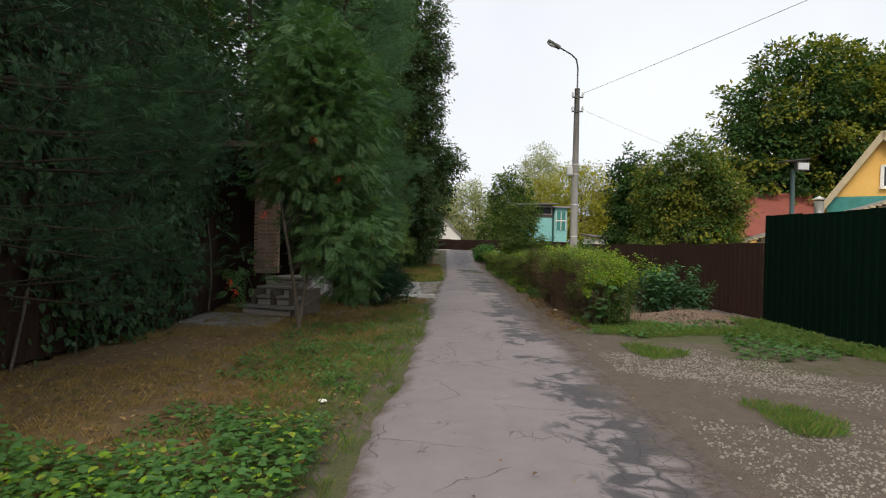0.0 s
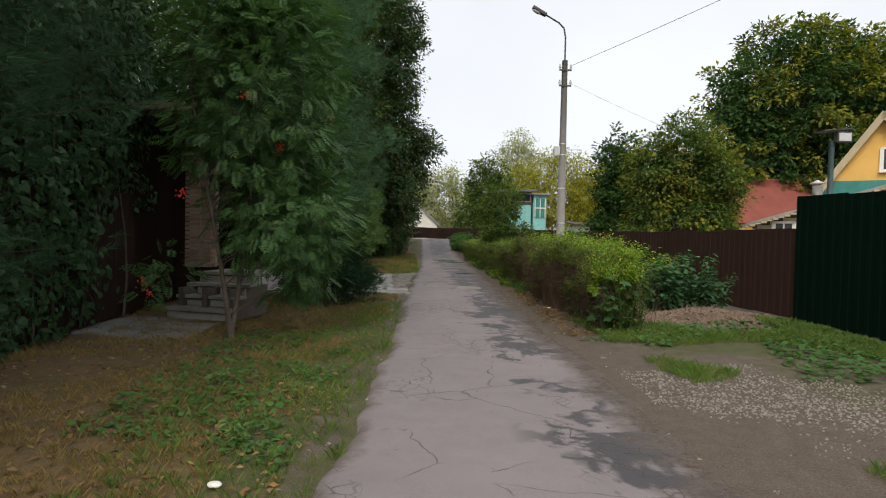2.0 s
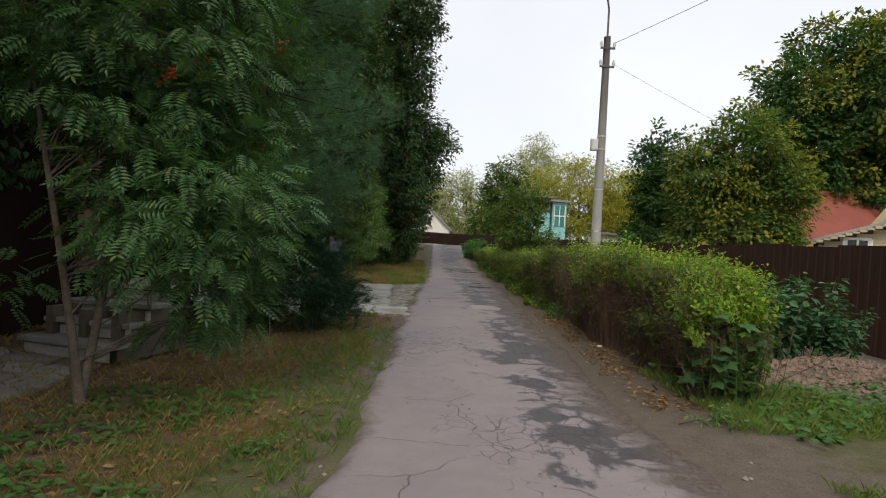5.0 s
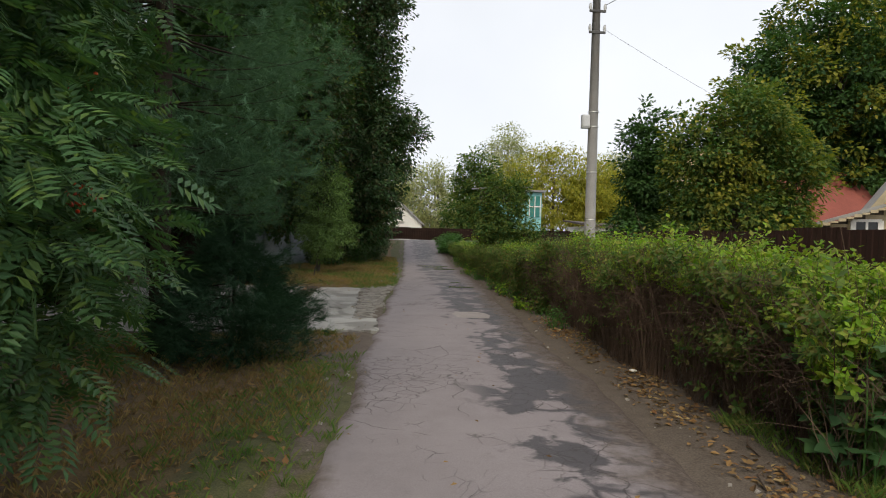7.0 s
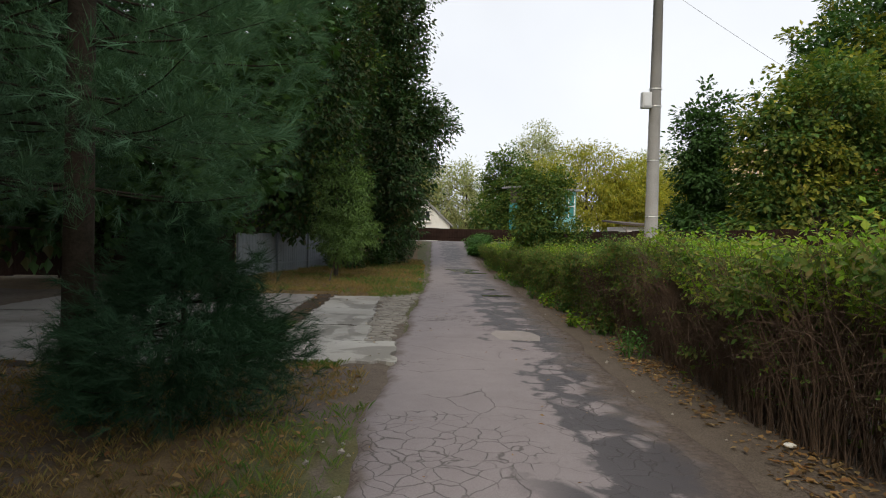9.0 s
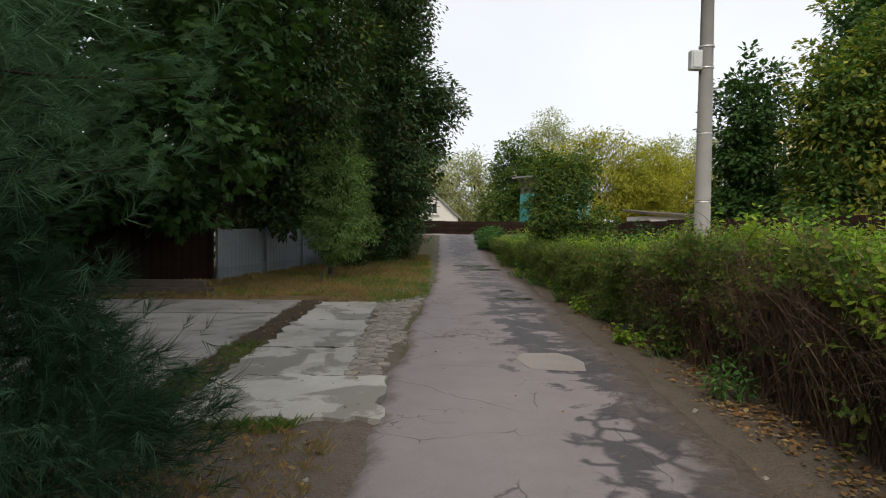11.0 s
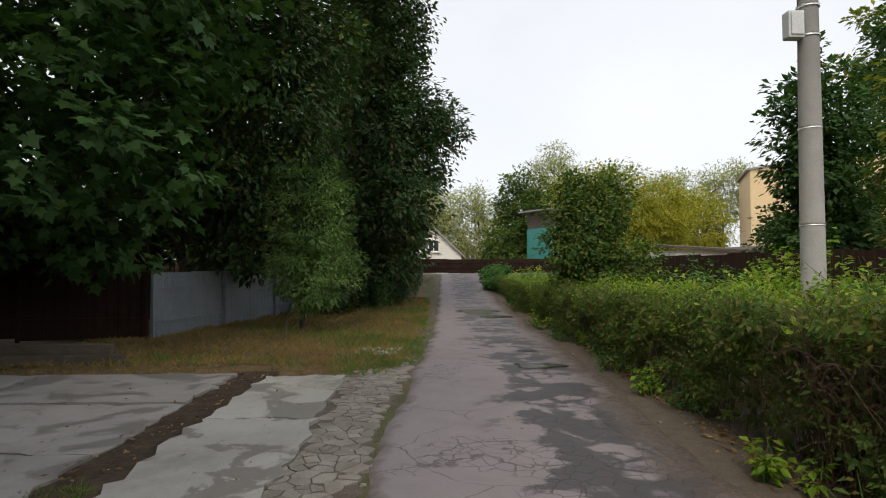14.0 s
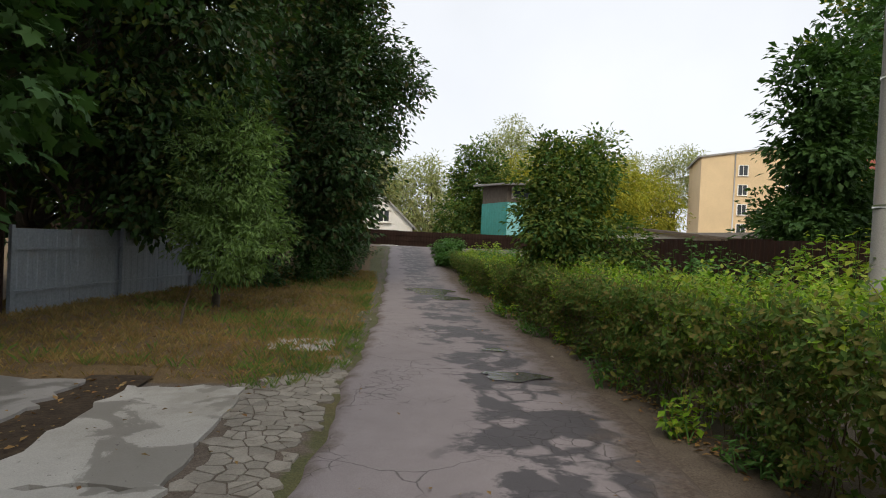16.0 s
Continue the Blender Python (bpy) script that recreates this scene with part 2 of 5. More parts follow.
def asphalt_mat():
    """Worn grey asphalt: crazed stretches, long cracks, dark damp stains, earth trodden in at the edges ('dirt')."""
    m, n, l, b = shader("asphalt")
    g = n.new("ShaderNodeNewGeometry")
    sep = n.new("ShaderNodeSeparateXYZ")
    l.new(g.outputs["Position"], sep.inputs[0])
    big = noise_node(n, l, 0.5, 5)
    mid_n = noise_node(n, l, 3.5, 5)
    grain = noise_node(n, l, 140, 2)
    c = ramp(n, l, big, [(0.3, (0.21, 0.188, 0.192)), (0.7, (0.285, 0.257, 0.26))])
    c = mix(n, l, 0.3, c, ramp(n, l, mid_n, [(0.3, (0.18, 0.163, 0.166)), (0.7, (0.31, 0.28, 0.28))]))
    c = mix(n, l, 0.25, c, ramp(n, l, grain, [(0.3, (0.09, 0.085, 0.085)), (0.7, (0.34, 0.32, 0.32))]))
    warp = n.new("ShaderNodeTexNoise")
    warp.inputs["Scale"].default_value, warp.inputs["Detail"].default_value = 2.5, 4
    l.new(g.outputs["Position"], warp.inputs["Vector"])
    add = n.new("ShaderNodeMixRGB")
    add.blend_type = "LINEAR_LIGHT"
    add.inputs[0].default_value = 0.12
    l.new(g.outputs["Position"], add.inputs[1])
    l.new(warp.outputs["Color"], add.inputs[2])

    def cracks(scale, width):
        v = n.new("ShaderNodeTexVoronoi")
        v.feature = "DISTANCE_TO_EDGE"
        v.inputs["Scale"].default_value = scale
        l.new(add.outputs[0], v.inputs["Vector"])
        return step(n, l, v.outputs["Distance"], width, width * 0.2)

    centre = maths(n, l, "ADD", maths(n, l, "MULTIPLY", sep.outputs["Y"], 0.022), 1.72)
    aside = maths(n, l, "SUBTRACT", sep.outputs["X"], centre)
    track = step(n, l, maths(n, l, "ABSOLUTE", aside), 0.75, 0.3)
    crazed = maths(n, l, "MAXIMUM", step(n, l, noise_node(n, l, 0.6, 4, 0.6, 0.6), 0.55, 0.59), maths(n, l, "MULTIPLY", track, step(n, l, noise_node(n, l, 0.9, 3), 0.46, 0.5)))
    fine = maths(n, l, "MULTIPLY", cracks(6.2, 0.034), crazed)
    wide = maths(n, l, "MULTIPLY", cracks(0.9, 0.0055), step(n, l, noise_node(n, l, 0.8, 3), 0.47, 0.53))
    crack = maths(n, l, "MAXIMUM", fine, wide)
    # damp ground: wet joints and some sunken pieces between dry raised ones
    cell = n.new("ShaderNodeTexVoronoi")
    cell.inputs["Scale"].default_value = 3.6
    l.new(add.outputs[0], cell.inputs["Vector"])
    pick = n.new("ShaderNodeSeparateColor")
    l.new(cell.outputs["Color"], pick.inputs[0])
    sunken = step(n, l, maths(n, l, "ADD", pick.outputs[0], maths(n, l, "MULTIPLY", mid_n, 0.3)), 0.58, 0.66)
    joints = cracks(3.6, 0.16)
    wet_noise = maths(n, l, "ADD", noise_node(n, l, 0.9, 6, 0.65, 0.4), maths(n, l, "MULTIPLY", track, 0.13))
    damp = maths(n, l, "MULTIPLY", step(n, l, wet_noise, 0.55, 0.585), maths(n, l, "MAXIMUM", sunken, joints))
    damp = maths(n, l, "MULTIPLY", damp, step(n, l, maths(n, l, "ABSOLUTE", aside), 0.95, 0.6))
    shoulder = maths(n, l, "MULTIPLY", step(n, l, maths(n, l, "ADD", aside, maths(n, l, "MULTIPLY", big, 0.8)), 0.45, 1.0), 0.35)
    c = mix(n, l, shoulder, c, (0.115, 0.103, 0.1))
    c = mix(n, l, maths(n, l, "MULTIPLY", damp, 0.9), c, (0.052, 0.049, 0.053))
    c = mix(n, l, maths(n, l, "MULTIPLY", crack, 0.66), c, (0.06, 0.054, 0.052))
    dirt = n.new("ShaderNodeAttribute")
    dirt.attribute_name = "dirt"
    soil = ramp(n, l, noise_node(n, l, 30, 4), [(0.3, (0.066, 0.051, 0.041)), (0.7, (0.145, 0.118, 0.098))])
    trodden = step(n, l, maths(n, l, "ADD", dirt.outputs["Fac"], maths(n, l, "MULTIPLY", maths(n, l, "SUBTRACT", mid_n, 0.5), 1.3)), 0.3, 0.75)
    c = mix(n, l, 1.0, mix(n, l, trodden, c, soil), (1.09, 1.05, 1.05), "MULTIPLY")
    l.new(c, b.inputs["Base Color"])
    r = maths(n, l, "SUBTRACT", maths(n, l, "ADD", maths(n, l, "MULTIPLY", grain, 0.2), 0.78), maths(n, l, "MULTIPLY", damp, 0.3))
    l.new(r, b.inputs["Roughness"])
    b.inputs["Specular IOR Level"].default_value = 0.28
    h = maths(n, l, "SUBTRACT", maths(n, l, "MULTIPLY", grain, 0.25), crack)
    bump(n, l, b, h, 0.5, 0.012)
    return m


def ground_mat():
    """Earth with worn grass; the attribute 'bare' says how trodden it is, 'dry' how parched."""
    m, n, l, b = shader("earth")
    big, mid, fine = noise_node(n, l, 0.7, 5), noise_node(n, l, 6, 5), noise_node(n, l, 70, 3)
    soil = ramp(n, l, mid, [(0.3, (0.062, 0.047, 0.037)), (0.7, (0.125, 0.1, 0.082))])
    soil = mix(n, l, 0.4, soil, ramp(n, l, fine, [(0.3, (0.06, 0.045, 0.035)), (0.7, (0.26, 0.22, 0.19))]))
    green = ramp(n, l, mid, [(0.3, (0.04, 0.06, 0.02)), (0.7, (0.09, 0.11, 0.035))])
    straw = ramp(n, l, mid, [(0.3, (0.1, 0.06, 0.03)), (0.7, (0.2, 0.13, 0.06))])
    bare, dry = n.new("ShaderNodeAttribute"), n.new("ShaderNodeAttribute")
    bare.attribute_name, dry.attribute_name = "bare", "dry"
    c = mix(n, l, step(n, l, maths(n, l, "ADD", dry.outputs["Fac"], maths(n, l, "SUBTRACT", big, 0.5)), 0.25, 0.75), green, straw)
    c = mix(n, l, 0.35, c, ramp(n, l, fine, [(0.35, (0.04, 0.035, 0.02)), (0.65, (0.2, 0.16, 0.08))]))
    c = mix(n, l, step(n, l, maths(n, l, "ADD", bare.outputs["Fac"], maths(n, l, "MULTIPLY", maths(n, l, "SUBTRACT", mid, 0.5), 1.2)), 0.35, 0.65), c, soil)
    c = mix(n, l, 1.0, c, (0.98, 0.94, 0.86), "MULTIPLY")
    l.new(c, b.inputs["Base Color"])
    b.inputs["Roughness"].default_value = 0.95
    bump(n, l, b, maths(n, l, "ADD", mid, maths(n, l, "MULTIPLY", fine, 0.4)), 0.6, 0.03)
    return m


def water_mat():
    m, n, l, b = shader("puddle_water")
    b.inputs["Base Color"].default_value = (0.09, 0.088, 0.09, 1)
    b.inputs["Roughness"].default_value = 0.07
    b.inputs["IOR"].default_value = 1.45
    bump(n, l, b, noise_node(n, l, 14, 2), 0.3, 0.02)
    return m


asphalt, earth, water = asphalt_mat(), ground_mat(), water_mat()

# ---- builders ----
rng = np.random.default_rng(7)


def mesh_of(name, verts, tris, mat, smooth=False):
    """A mesh of triangles from arrays."""
    verts, tris = np.asarray(verts, np.float32), np.asarray(tris, np.int32)
    me = bpy.data.meshes.new(name)
    me.vertices.add(len(verts))
    me.vertices.foreach_set("co", verts.ravel())
    me.loops.add(tris.size)
    me.loops.foreach_set("vertex_index", tris.ravel())
    me.polygons.add(len(tris))
    me.polygons.foreach_set("loop_start", np.arange(0, tris.size, 3, dtype=np.int32))
    me.polygons.foreach_set("use_smooth", np.full(len(tris), smooth))
    me.update(calc_edges=True)
    me.materials.append(mat)
    return me


def part(name, bm, mat, parent=None, label="", smooth=False):
    """Link a bmesh or mesh as one object, under parent if there is one."""
    if isinstance(bm, bmesh.types.BMesh):
        bmesh.ops.recalc_face_normals(bm, faces=bm.faces)
        me = bpy.data.meshes.new(name)
        bm.to_mesh(me)
        bm.free()
        me.materials.append(mat)
        if smooth:
            me.polygons.foreach_set("use_smooth", np.full(len(me.polygons), True))
    else:
        me = bm
    ob = new(name, me)
    if parent is not None:
        ob.parent = parent
    if label:
        tagged(ob, label)
    return ob


def thing(name, label, category, group="", at=(0, 0, 0), rz=0, kind=""):
    e = new(name)
    e.matrix_world = pose(*at, 0, 0, rz)
    return tagged(e, label, category, group, kind)


def box(size, at=(0, 0, 0), bevel=0.0, bm=None, m=None):
    """A box by its full size and middle."""
    bm = bm or bmesh.new()
    t = Matrix.Translation(at) @ (m or Matrix()) @ Matrix.Diagonal((*size, 1))
    v = bmesh.ops.create_cube(bm, size=1, matrix=t)["verts"]
    if bevel:
        es = list({e for x in v for e in x.link_edges})
        bmesh.ops.bevel(bm, geom=es, offset=bevel, segments=2, affect="EDGES", profile=0.6)
    return bm


def tube_arrays(points, radii, sides=6):
    """Vertices and triangles of a tapered tube along points."""
    pts = np.asarray(points, float)
    d = np.gradient(pts, axis=0)
    d /= np.linalg.norm(d, axis=1, keepdims=True) + 1e-9
    ref = np.where(np.abs(d[:, 2:3]) > 0.9, [[1.0, 0, 0]], [[0, 0, 1.0]])
    u = np.cross(d, ref)
    u /= np.linalg.norm(u, axis=1, keepdims=True)
    w = np.cross(d, u)
    a = np.arange(sides) * 2 * math.pi / sides
    v = pts[:, None] + np.asarray(radii, float)[:, None, None] * (np.cos(a)[None, :, None] * u[:, None] + np.sin(a)[None, :, None] * w[:, None])
    tri = []
    for i in range(len(pts) - 1):
        for j in range(sides):
            k = (j + 1) % sides
            p, q, r, s = i * sides + j, i * sides + k, (i + 1) * sides + j, (i + 1) * sides + k
            tri += [(p, r, q), (q, r, s)]
    top = len(pts) * sides
    for j in range(1, sides - 1):
        tri.append((top - sides, top - sides + j, top - sides + j + 1))
        tri.append((0, j + 1, j))
    return v.reshape(-1, 3), np.array(tri)


def joined(chunks):
    vs, ts, k = [], [], 0
    for v, t in chunks:
        vs.append(v)
        ts.append(np.asarray(t) + k)
        k += len(v)
    return np.concatenate(vs), np.concatenate(ts)


def tube(name, points, radii, mat, parent=None, sides=8, label=""):
    v, t = tube_arrays(points, radii, sides)
    return part(name, mesh_of(name, v, t, mat, True), mat, parent, label)


def unit(v):
    return v / (np.linalg.norm(v, axis=-1, keepdims=True) + 1e-9)


def spread(template, at, ahead, up, size):
    """Copies of a leaf (verts, tris; it grows along +y, faces +z) at many places, as one pair of arrays."""
    tv, tt = template
    ahead = unit(np.asarray(ahead, float))
    side = unit(np.cross(ahead, np.asarray(up, float)))
    face = np.cross(side, ahead)
    s = np.asarray(size, float)[:, None, None]
    v = at[:, None] + s * (tv[None, :, 0:1] * side[:, None] + tv[None, :, 1:2] * ahead[:, None] + tv[None, :, 2:3] * face[:, None])
    t = tt[None] + (np.arange(len(at)) * len(tv))[:, None, None]
    return v.reshape(-1, 3), t.reshape(-1, 3)


def simple_leaf(w=0.3):
    return np.array([(0, 0, 0), (w, 0.45, 0.08), (0, 1, -0.06), (-w, 0.45, 0.08)], float), np.array([(0, 1, 2), (0, 2, 3)])


def maple_leaf():
    tips = [(0.06, 0.02), (0.45, 0.1), (0.3, 0.3), (0.62, 0.62), (0.28, 0.58), (0.0, 1.0)]
    out = tips + [(-x, y) for x, y in tips[-2::-1]]
    v = [(0, 0.32, 0.0)] + [(x, y, -0.1 * (x * x + (y - 0.3) ** 2)) for x, y in out]
    return np.array(v, float), np.array([(0, i, i + 1) for i in range(1, len(out))])


def lobed_leaf():
    v = [(0, 0, 0), (0.42, 0.2, 0), (0.3, 0.62, 0.03), (0, 1, -0.08), (-0.3, 0.62, 0.03), (-0.42, 0.2, 0)]
    return np.array(v, float), np.array([(0, 1, 2), (0, 2, 3), (0, 3, 4), (0, 4, 5)])


def rowan_leaf(pairs=6):
    vs, ts = [(0.006, 0, 0), (-0.006, 0, 0), (0, 1, -0.16)], [(0, 2, 1)]

    def leaflet(y, ang, ln):
        k, c, s = len(vs), math.cos(ang), math.sin(ang)
        for a, b, z in ((0, 0, 0), (0.45, 0.17, 0.03), (1, 0, -0.08), (0.45, -0.17, 0.03)):
            vs.append((ln * (a * s + b * c), y + ln * (a * c - b * s), z * ln - 0.16 * y * y))
        ts.extend([(k, k + 1, k + 2), (k, k + 2, k + 3)])

    for i in range(pairs):
        y = 0.22 + 0.68 * i / (pairs - 1)
        ln = 0.36 * (0.75 + 0.25 * math.sin(math.pi * (i + 0.6) / pairs))
        leaflet(y, 1.15, ln)
        leaflet(y, -1.15, ln)
    leaflet(0.92, 0, 0.3)
    return np.array(vs, float), np.array(ts)


def needle_tuft(n=15, cone=0.8, width=0.016):
    r = np.random.default_rng(3)
    vs, ts = [], []
    for i in range(n):
        a, c = r.uniform(0, 2 * math.pi), r.uniform(0.15, cone)
        d = np.array([math.sin(c) * math.cos(a), math.cos(c), math.sin(c) * math.sin(a)])
        s = unit(np.cross(d, r.normal(size=3))) * width
        base = np.array([0, r.uniform(-0.5, 0.25), 0])
        k = len(vs)
        vs += [base + s, base - s, base + d * r.uniform(0.75, 1.05) + np.array([0, 0, -0.06])]
        ts.append((k, k + 1, k + 2))
    return np.array(vs), np.array(ts)


def grass_tuft(n=6, lean=0.9, width=0.017):
    r = np.random.default_rng(5)
    vs, ts = [], []
    for i in range(n):
        a, ln, le = r.uniform(0, 2 * math.pi), r.uniform(0.5, 1), r.uniform(0.1, lean)
        o = np.array([math.cos(a), math.sin(a), 0])
        s = np.array([-o[1], o[0], 0]) * width
        b = o * 0.45 * r.random()
        k = len(vs)
        vs += [b + s, b - s, b + o * le * 0.4 * ln + s * 0.6 + [0, 0, ln * 0.65], b + o * le * ln + [0, 0, ln]]
        ts += [(k, k + 1, k + 2), (k + 1, k + 3, k + 2)]
    return np.array(vs), np.array(ts)


SIMPLE, SLIM, MAPLE, LOBED, ROWAN, TUFT = simple_leaf(), simple_leaf(0.17), maple_leaf(), lobed_leaf(), rowan_leaf(), needle_tuft()
GRASS = grass_tuft()

# ---- ground and road ----
EDGE_Y = [-12, 4, 6, 9.3, 12.5, 16, 21, 24, 27.3, 36, 45, 52, 55, 58]
EDGE_L = [-0.9, -0.52, -0.32, -0.08, 0.07, 0.2, 0.48, 0.68, 0.92, 1.22, 1.5, 1.75, 1.7, 1.7]
EDGE_R = [1.6, 2.05, 2.2, 2.35, 2.45, 2.65, 3.0, 3.2, 3.4, 3.75, 4.15, 4.6, 5.0, 5.0]


def left_edge(y):
    return np.interp(y, EDGE_Y, EDGE_L)


def right_edge(y):
    return np.interp(y, EDGE_Y, EDGE_R)


def level(y):
    """Height of the road: flat, then a gentle rise to the cross street."""
    s = np.clip((np.asarray(y, float) - 37) / 17, 0, 1)
    return 0.93 * s * s * (3 - 2 * s)


def wave(x, y, f, seed=0):
    return np.sin(f * x + 1.3 * seed + 1.7 * np.sin(0.6 * f * y + seed)) * np.cos(0.83 * f * y - 0.7 * seed + 1.1 * np.sin(0.5 * f * x))


def ground_z(x, y):
    x, y = np.asarray(x, float), np.asarray(y, float)
    off = np.maximum(left_edge(y) - x, x - right_edge(y))
    k = np.clip(off / 0.8, 0, 1)
    paved = (x > -6.6) & (x < left_edge(y) + 0.1) & (y > 15.8) & (y < 23.4)
    z = level(y) + k * (0.03 * wave(x, y, 1.7) + 0.015 * wave(x, y, 4.3, 2) + 0.02)
    z = np.where(paved, level(y) - np.where(x > -0.22, -0.006, 0.03), z) - 0.02 * (off < 0)
    mound = 0.17 * np.exp(-(((x - 5.6) / 1.0) ** 2 + ((y - 12.4) / 0.55) ** 2))
    return z + mound


def axis(*runs):
    out = []
    for a, b, s in runs:
        out += list(np.arange(a, b, s))
    return np.array(out + [runs[-1][1]])


def sheet(name, xs, ys, zf, mat, smooth=True):
    X, Y = np.meshgrid(xs, ys)
    v = np.stack([X, Y, zf(X, Y)], -1).reshape(-1, 3)
    n, k = len(xs), len(ys)
    i = (np.arange(k - 1)[:, None] * n + np.arange(n - 1)[None]).ravel()
    t = np.concatenate([np.stack([i, i + 1, i + n + 1], 1), np.stack([i, i + n + 1, i + n], 1)])
    return mesh_of(name, v, t, mat, smooth), X.ravel(), Y.ravel()


gx = axis((-900, -100, 200), (-100, -20, 10), (-20, -8, 1), (-8, 9, 0.16), (9, 30, 1), (30, 100, 10), (100, 900, 200))
gy = axis((-600, -60, 180), (-60, -4, 8), (-4, 40, 0.2), (40, 70, 0.8), (70, 200, 12), (200, 1500, 260))
me, X, Y = sheet("ground", gx, gy, ground_z, earth)
L, R = left_edge(Y), right_edge(Y)
bare = np.where(X > R - 0.2, np.clip(1.2 - (X - R) / 1.6, 0, 1), 0)
bare = np.where((X > R - 0.2) & (Y < 9.2), np.clip(1.25 - np.maximum(0, X - 3.2 - (Y < 7) * 3.0) / 1.5, 0.5, 1), bare)
bare = np.where((X > 3.0) & (Y > 10.5), np.maximum(bare, 0.75), bare)
bare = np.where((X < L) & (X > L - 0.22), 0.6, bare)
bare = np.where((X < -1.5) & (Y < 15.8) & (Y > 9), 0.5, bare)
bare = np.where((X < 0.4) & (Y > 14.2) & (Y < 23.1), 1.0, bare)
dry = np.where(X < L - 0.7, 0.75, 0.25)
dry = np.where((X < L - 0.7) & (Y > 23), 0.95, dry)
for key, values in (("bare", bare), ("dry", dry)):
    me.attributes.new(key, "FLOAT", "POINT").data.foreach_set("value", values.astype(np.float32))
tagged(new("ground", me), "bare earth with worn, partly parched grass", "ground", kind="structure")


def road_sheet():
    ys = axis((-12, 40, 0.1), (40, 57, 0.4))
    k = 26
    a = left_edge(ys) + 0.05 * wave(ys, 0 * ys, 2.1) + 0.03 * wave(ys, 0 * ys, 7, 3)
    b = right_edge(ys) + 0.08 * wave(ys, 0 * ys, 1.4, 5) + 0.03 * wave(ys, 0 * ys, 6, 1)
    u = np.linspace(0, 1, k)
    X = a[:, None] + (b - a)[:, None] * u[None]
    Y = np.repeat(ys[:, None], k, 1)
    Z = level(Y) + 0.012 + 0.012 * np.sin(np.pi * u)[None] + 0.004 * wave(X, Y, 2.2)
    Z[:, 0] -= 0.05
    Z[:, -1] -= 0.05
    v = np.stack([X, Y, Z], -1).reshape(-1, 3)
    i = (np.arange(len(ys) - 1)[:, None] * k + np.arange(k - 1)[None]).ravel()
    t = np.concatenate([np.stack([i, i + 1, i + k + 1], 1), np.stack([i, i + k + 1, i + k], 1)])
    me = mesh_of("road", v, t, asphalt, True)
    far = np.minimum(X - a[:, None], 9)
    near = b[:, None] - X
    d = np.maximum(np.clip(1 - far / 0.3, 0, 1) * 0.7, np.clip(1 - near / 0.75, 0, 1))
    me.attributes.new("dirt", "FLOAT", "POINT").data.foreach_set("value", d.ravel().astype(np.float32))
    return me


tagged(new("road", road_sheet()), "narrow cracked grey asphalt lane with damp patches", "road", kind="structure")
cross_me, _, _ = sheet("cross_street", np.linspace(-40, 45, 60), np.linspace(53.2, 57.2, 8), lambda x, y: level(y) + 0.03 + 0 * x, asphalt)
tagged(new("cross_street", cross_me), "grey asphalt cross street at the lane's end", "road", kind="structure")


def flat_blob(name, cx, cy, rx, ry, z, mat, seed=0, n=40):
    a = np.linspace(0, 2 * math.pi, n, endpoint=False)
    r = 1 + 0.16 * np.sin(3 * a + seed) + 0.1 * np.sin(5 * a + 2.1 * seed) + 0.06 * np.sin(9 * a + seed * 3)
    v = np.stack([cx + rx * r * np.cos(a), cy + ry * r * np.sin(a), np.full(n, z)], 1)
    v = np.concatenate([v, [[cx, cy, z]]])
    return mesh_of(name, v, [(n, i, (i + 1) % n) for i in range(n)], mat, False)


for cx, cy, rx, ry, s in ((2.45, 33.4, 0.6, 1.1, 0.3), (2.75, 31.6, 0.45, 0.5, 2.0), (2.4, 23.4, 0.34, 0.22, 1.2), (2.5, 24.9, 0.16, 0.12, 4.0)):
    me = flat_blob("puddle", cx, cy, rx, ry, float(level(cy)) + 0.03, water, s)
    tagged(new("puddle", me), "shallow rain puddle lying on the asphalt", "puddle", "puddles on the lane")
# the repaired rectangle
patch = rough_mat("patch_asphalt", (0.22, 0.2, 0.2), (0.29, 0.265, 0.262), 2, 120, 0.85, relief=0.4, gloss=0.28)
bm = bmesh.new()
ring = [bm.verts.new(p) for p in ((1.68, 17.6, 0.0265), (1.95, 17.53, 0.0265), (2.2, 17.52, 0.0255), (2.28, 17.9, 0.0255), (2.22, 18.2, 0.0255), (2.1, 18.34, 0.0265), (1.72, 18.34, 0.0265), (1.61, 18.05, 0.0265))]
bm.faces.new(ring)
tagged(part("asphalt_patch", bm, patch), "pale repaired patch in the asphalt", "road", kind="structure")

# ---- concrete yard entrance ----
def slab(x0, x1, y0, y1, z, mat, seed):
    r = np.random.default_rng(seed)
    bm = bmesh.new()
    pts = []
    for (ax, ay), (bx, by) in (((x0, y0), (x1, y0)), ((x1, y0), (x1, y1)), ((x1, y1), (x0, y1)), ((x0, y1), (x0, y0))):
        for k in range(12):
            u = k / 12
            j = 0.01 if k == 0 else 0.035
            pts.append((ax + (bx - ax) * u + r.normal() * j, ay + (by - ay) * u + r.normal() * j, z))
    f = bm.faces.new([bm.verts.new(p) for p in pts])
    g = bmesh.ops.extrude_face_region(bm, geom=[f])
    bmesh.ops.translate(bm, verts=[v for v in g["geom"] if isinstance(v, bmesh.types.BMVert)], vec=(0, 0, -0.1))
    return bm


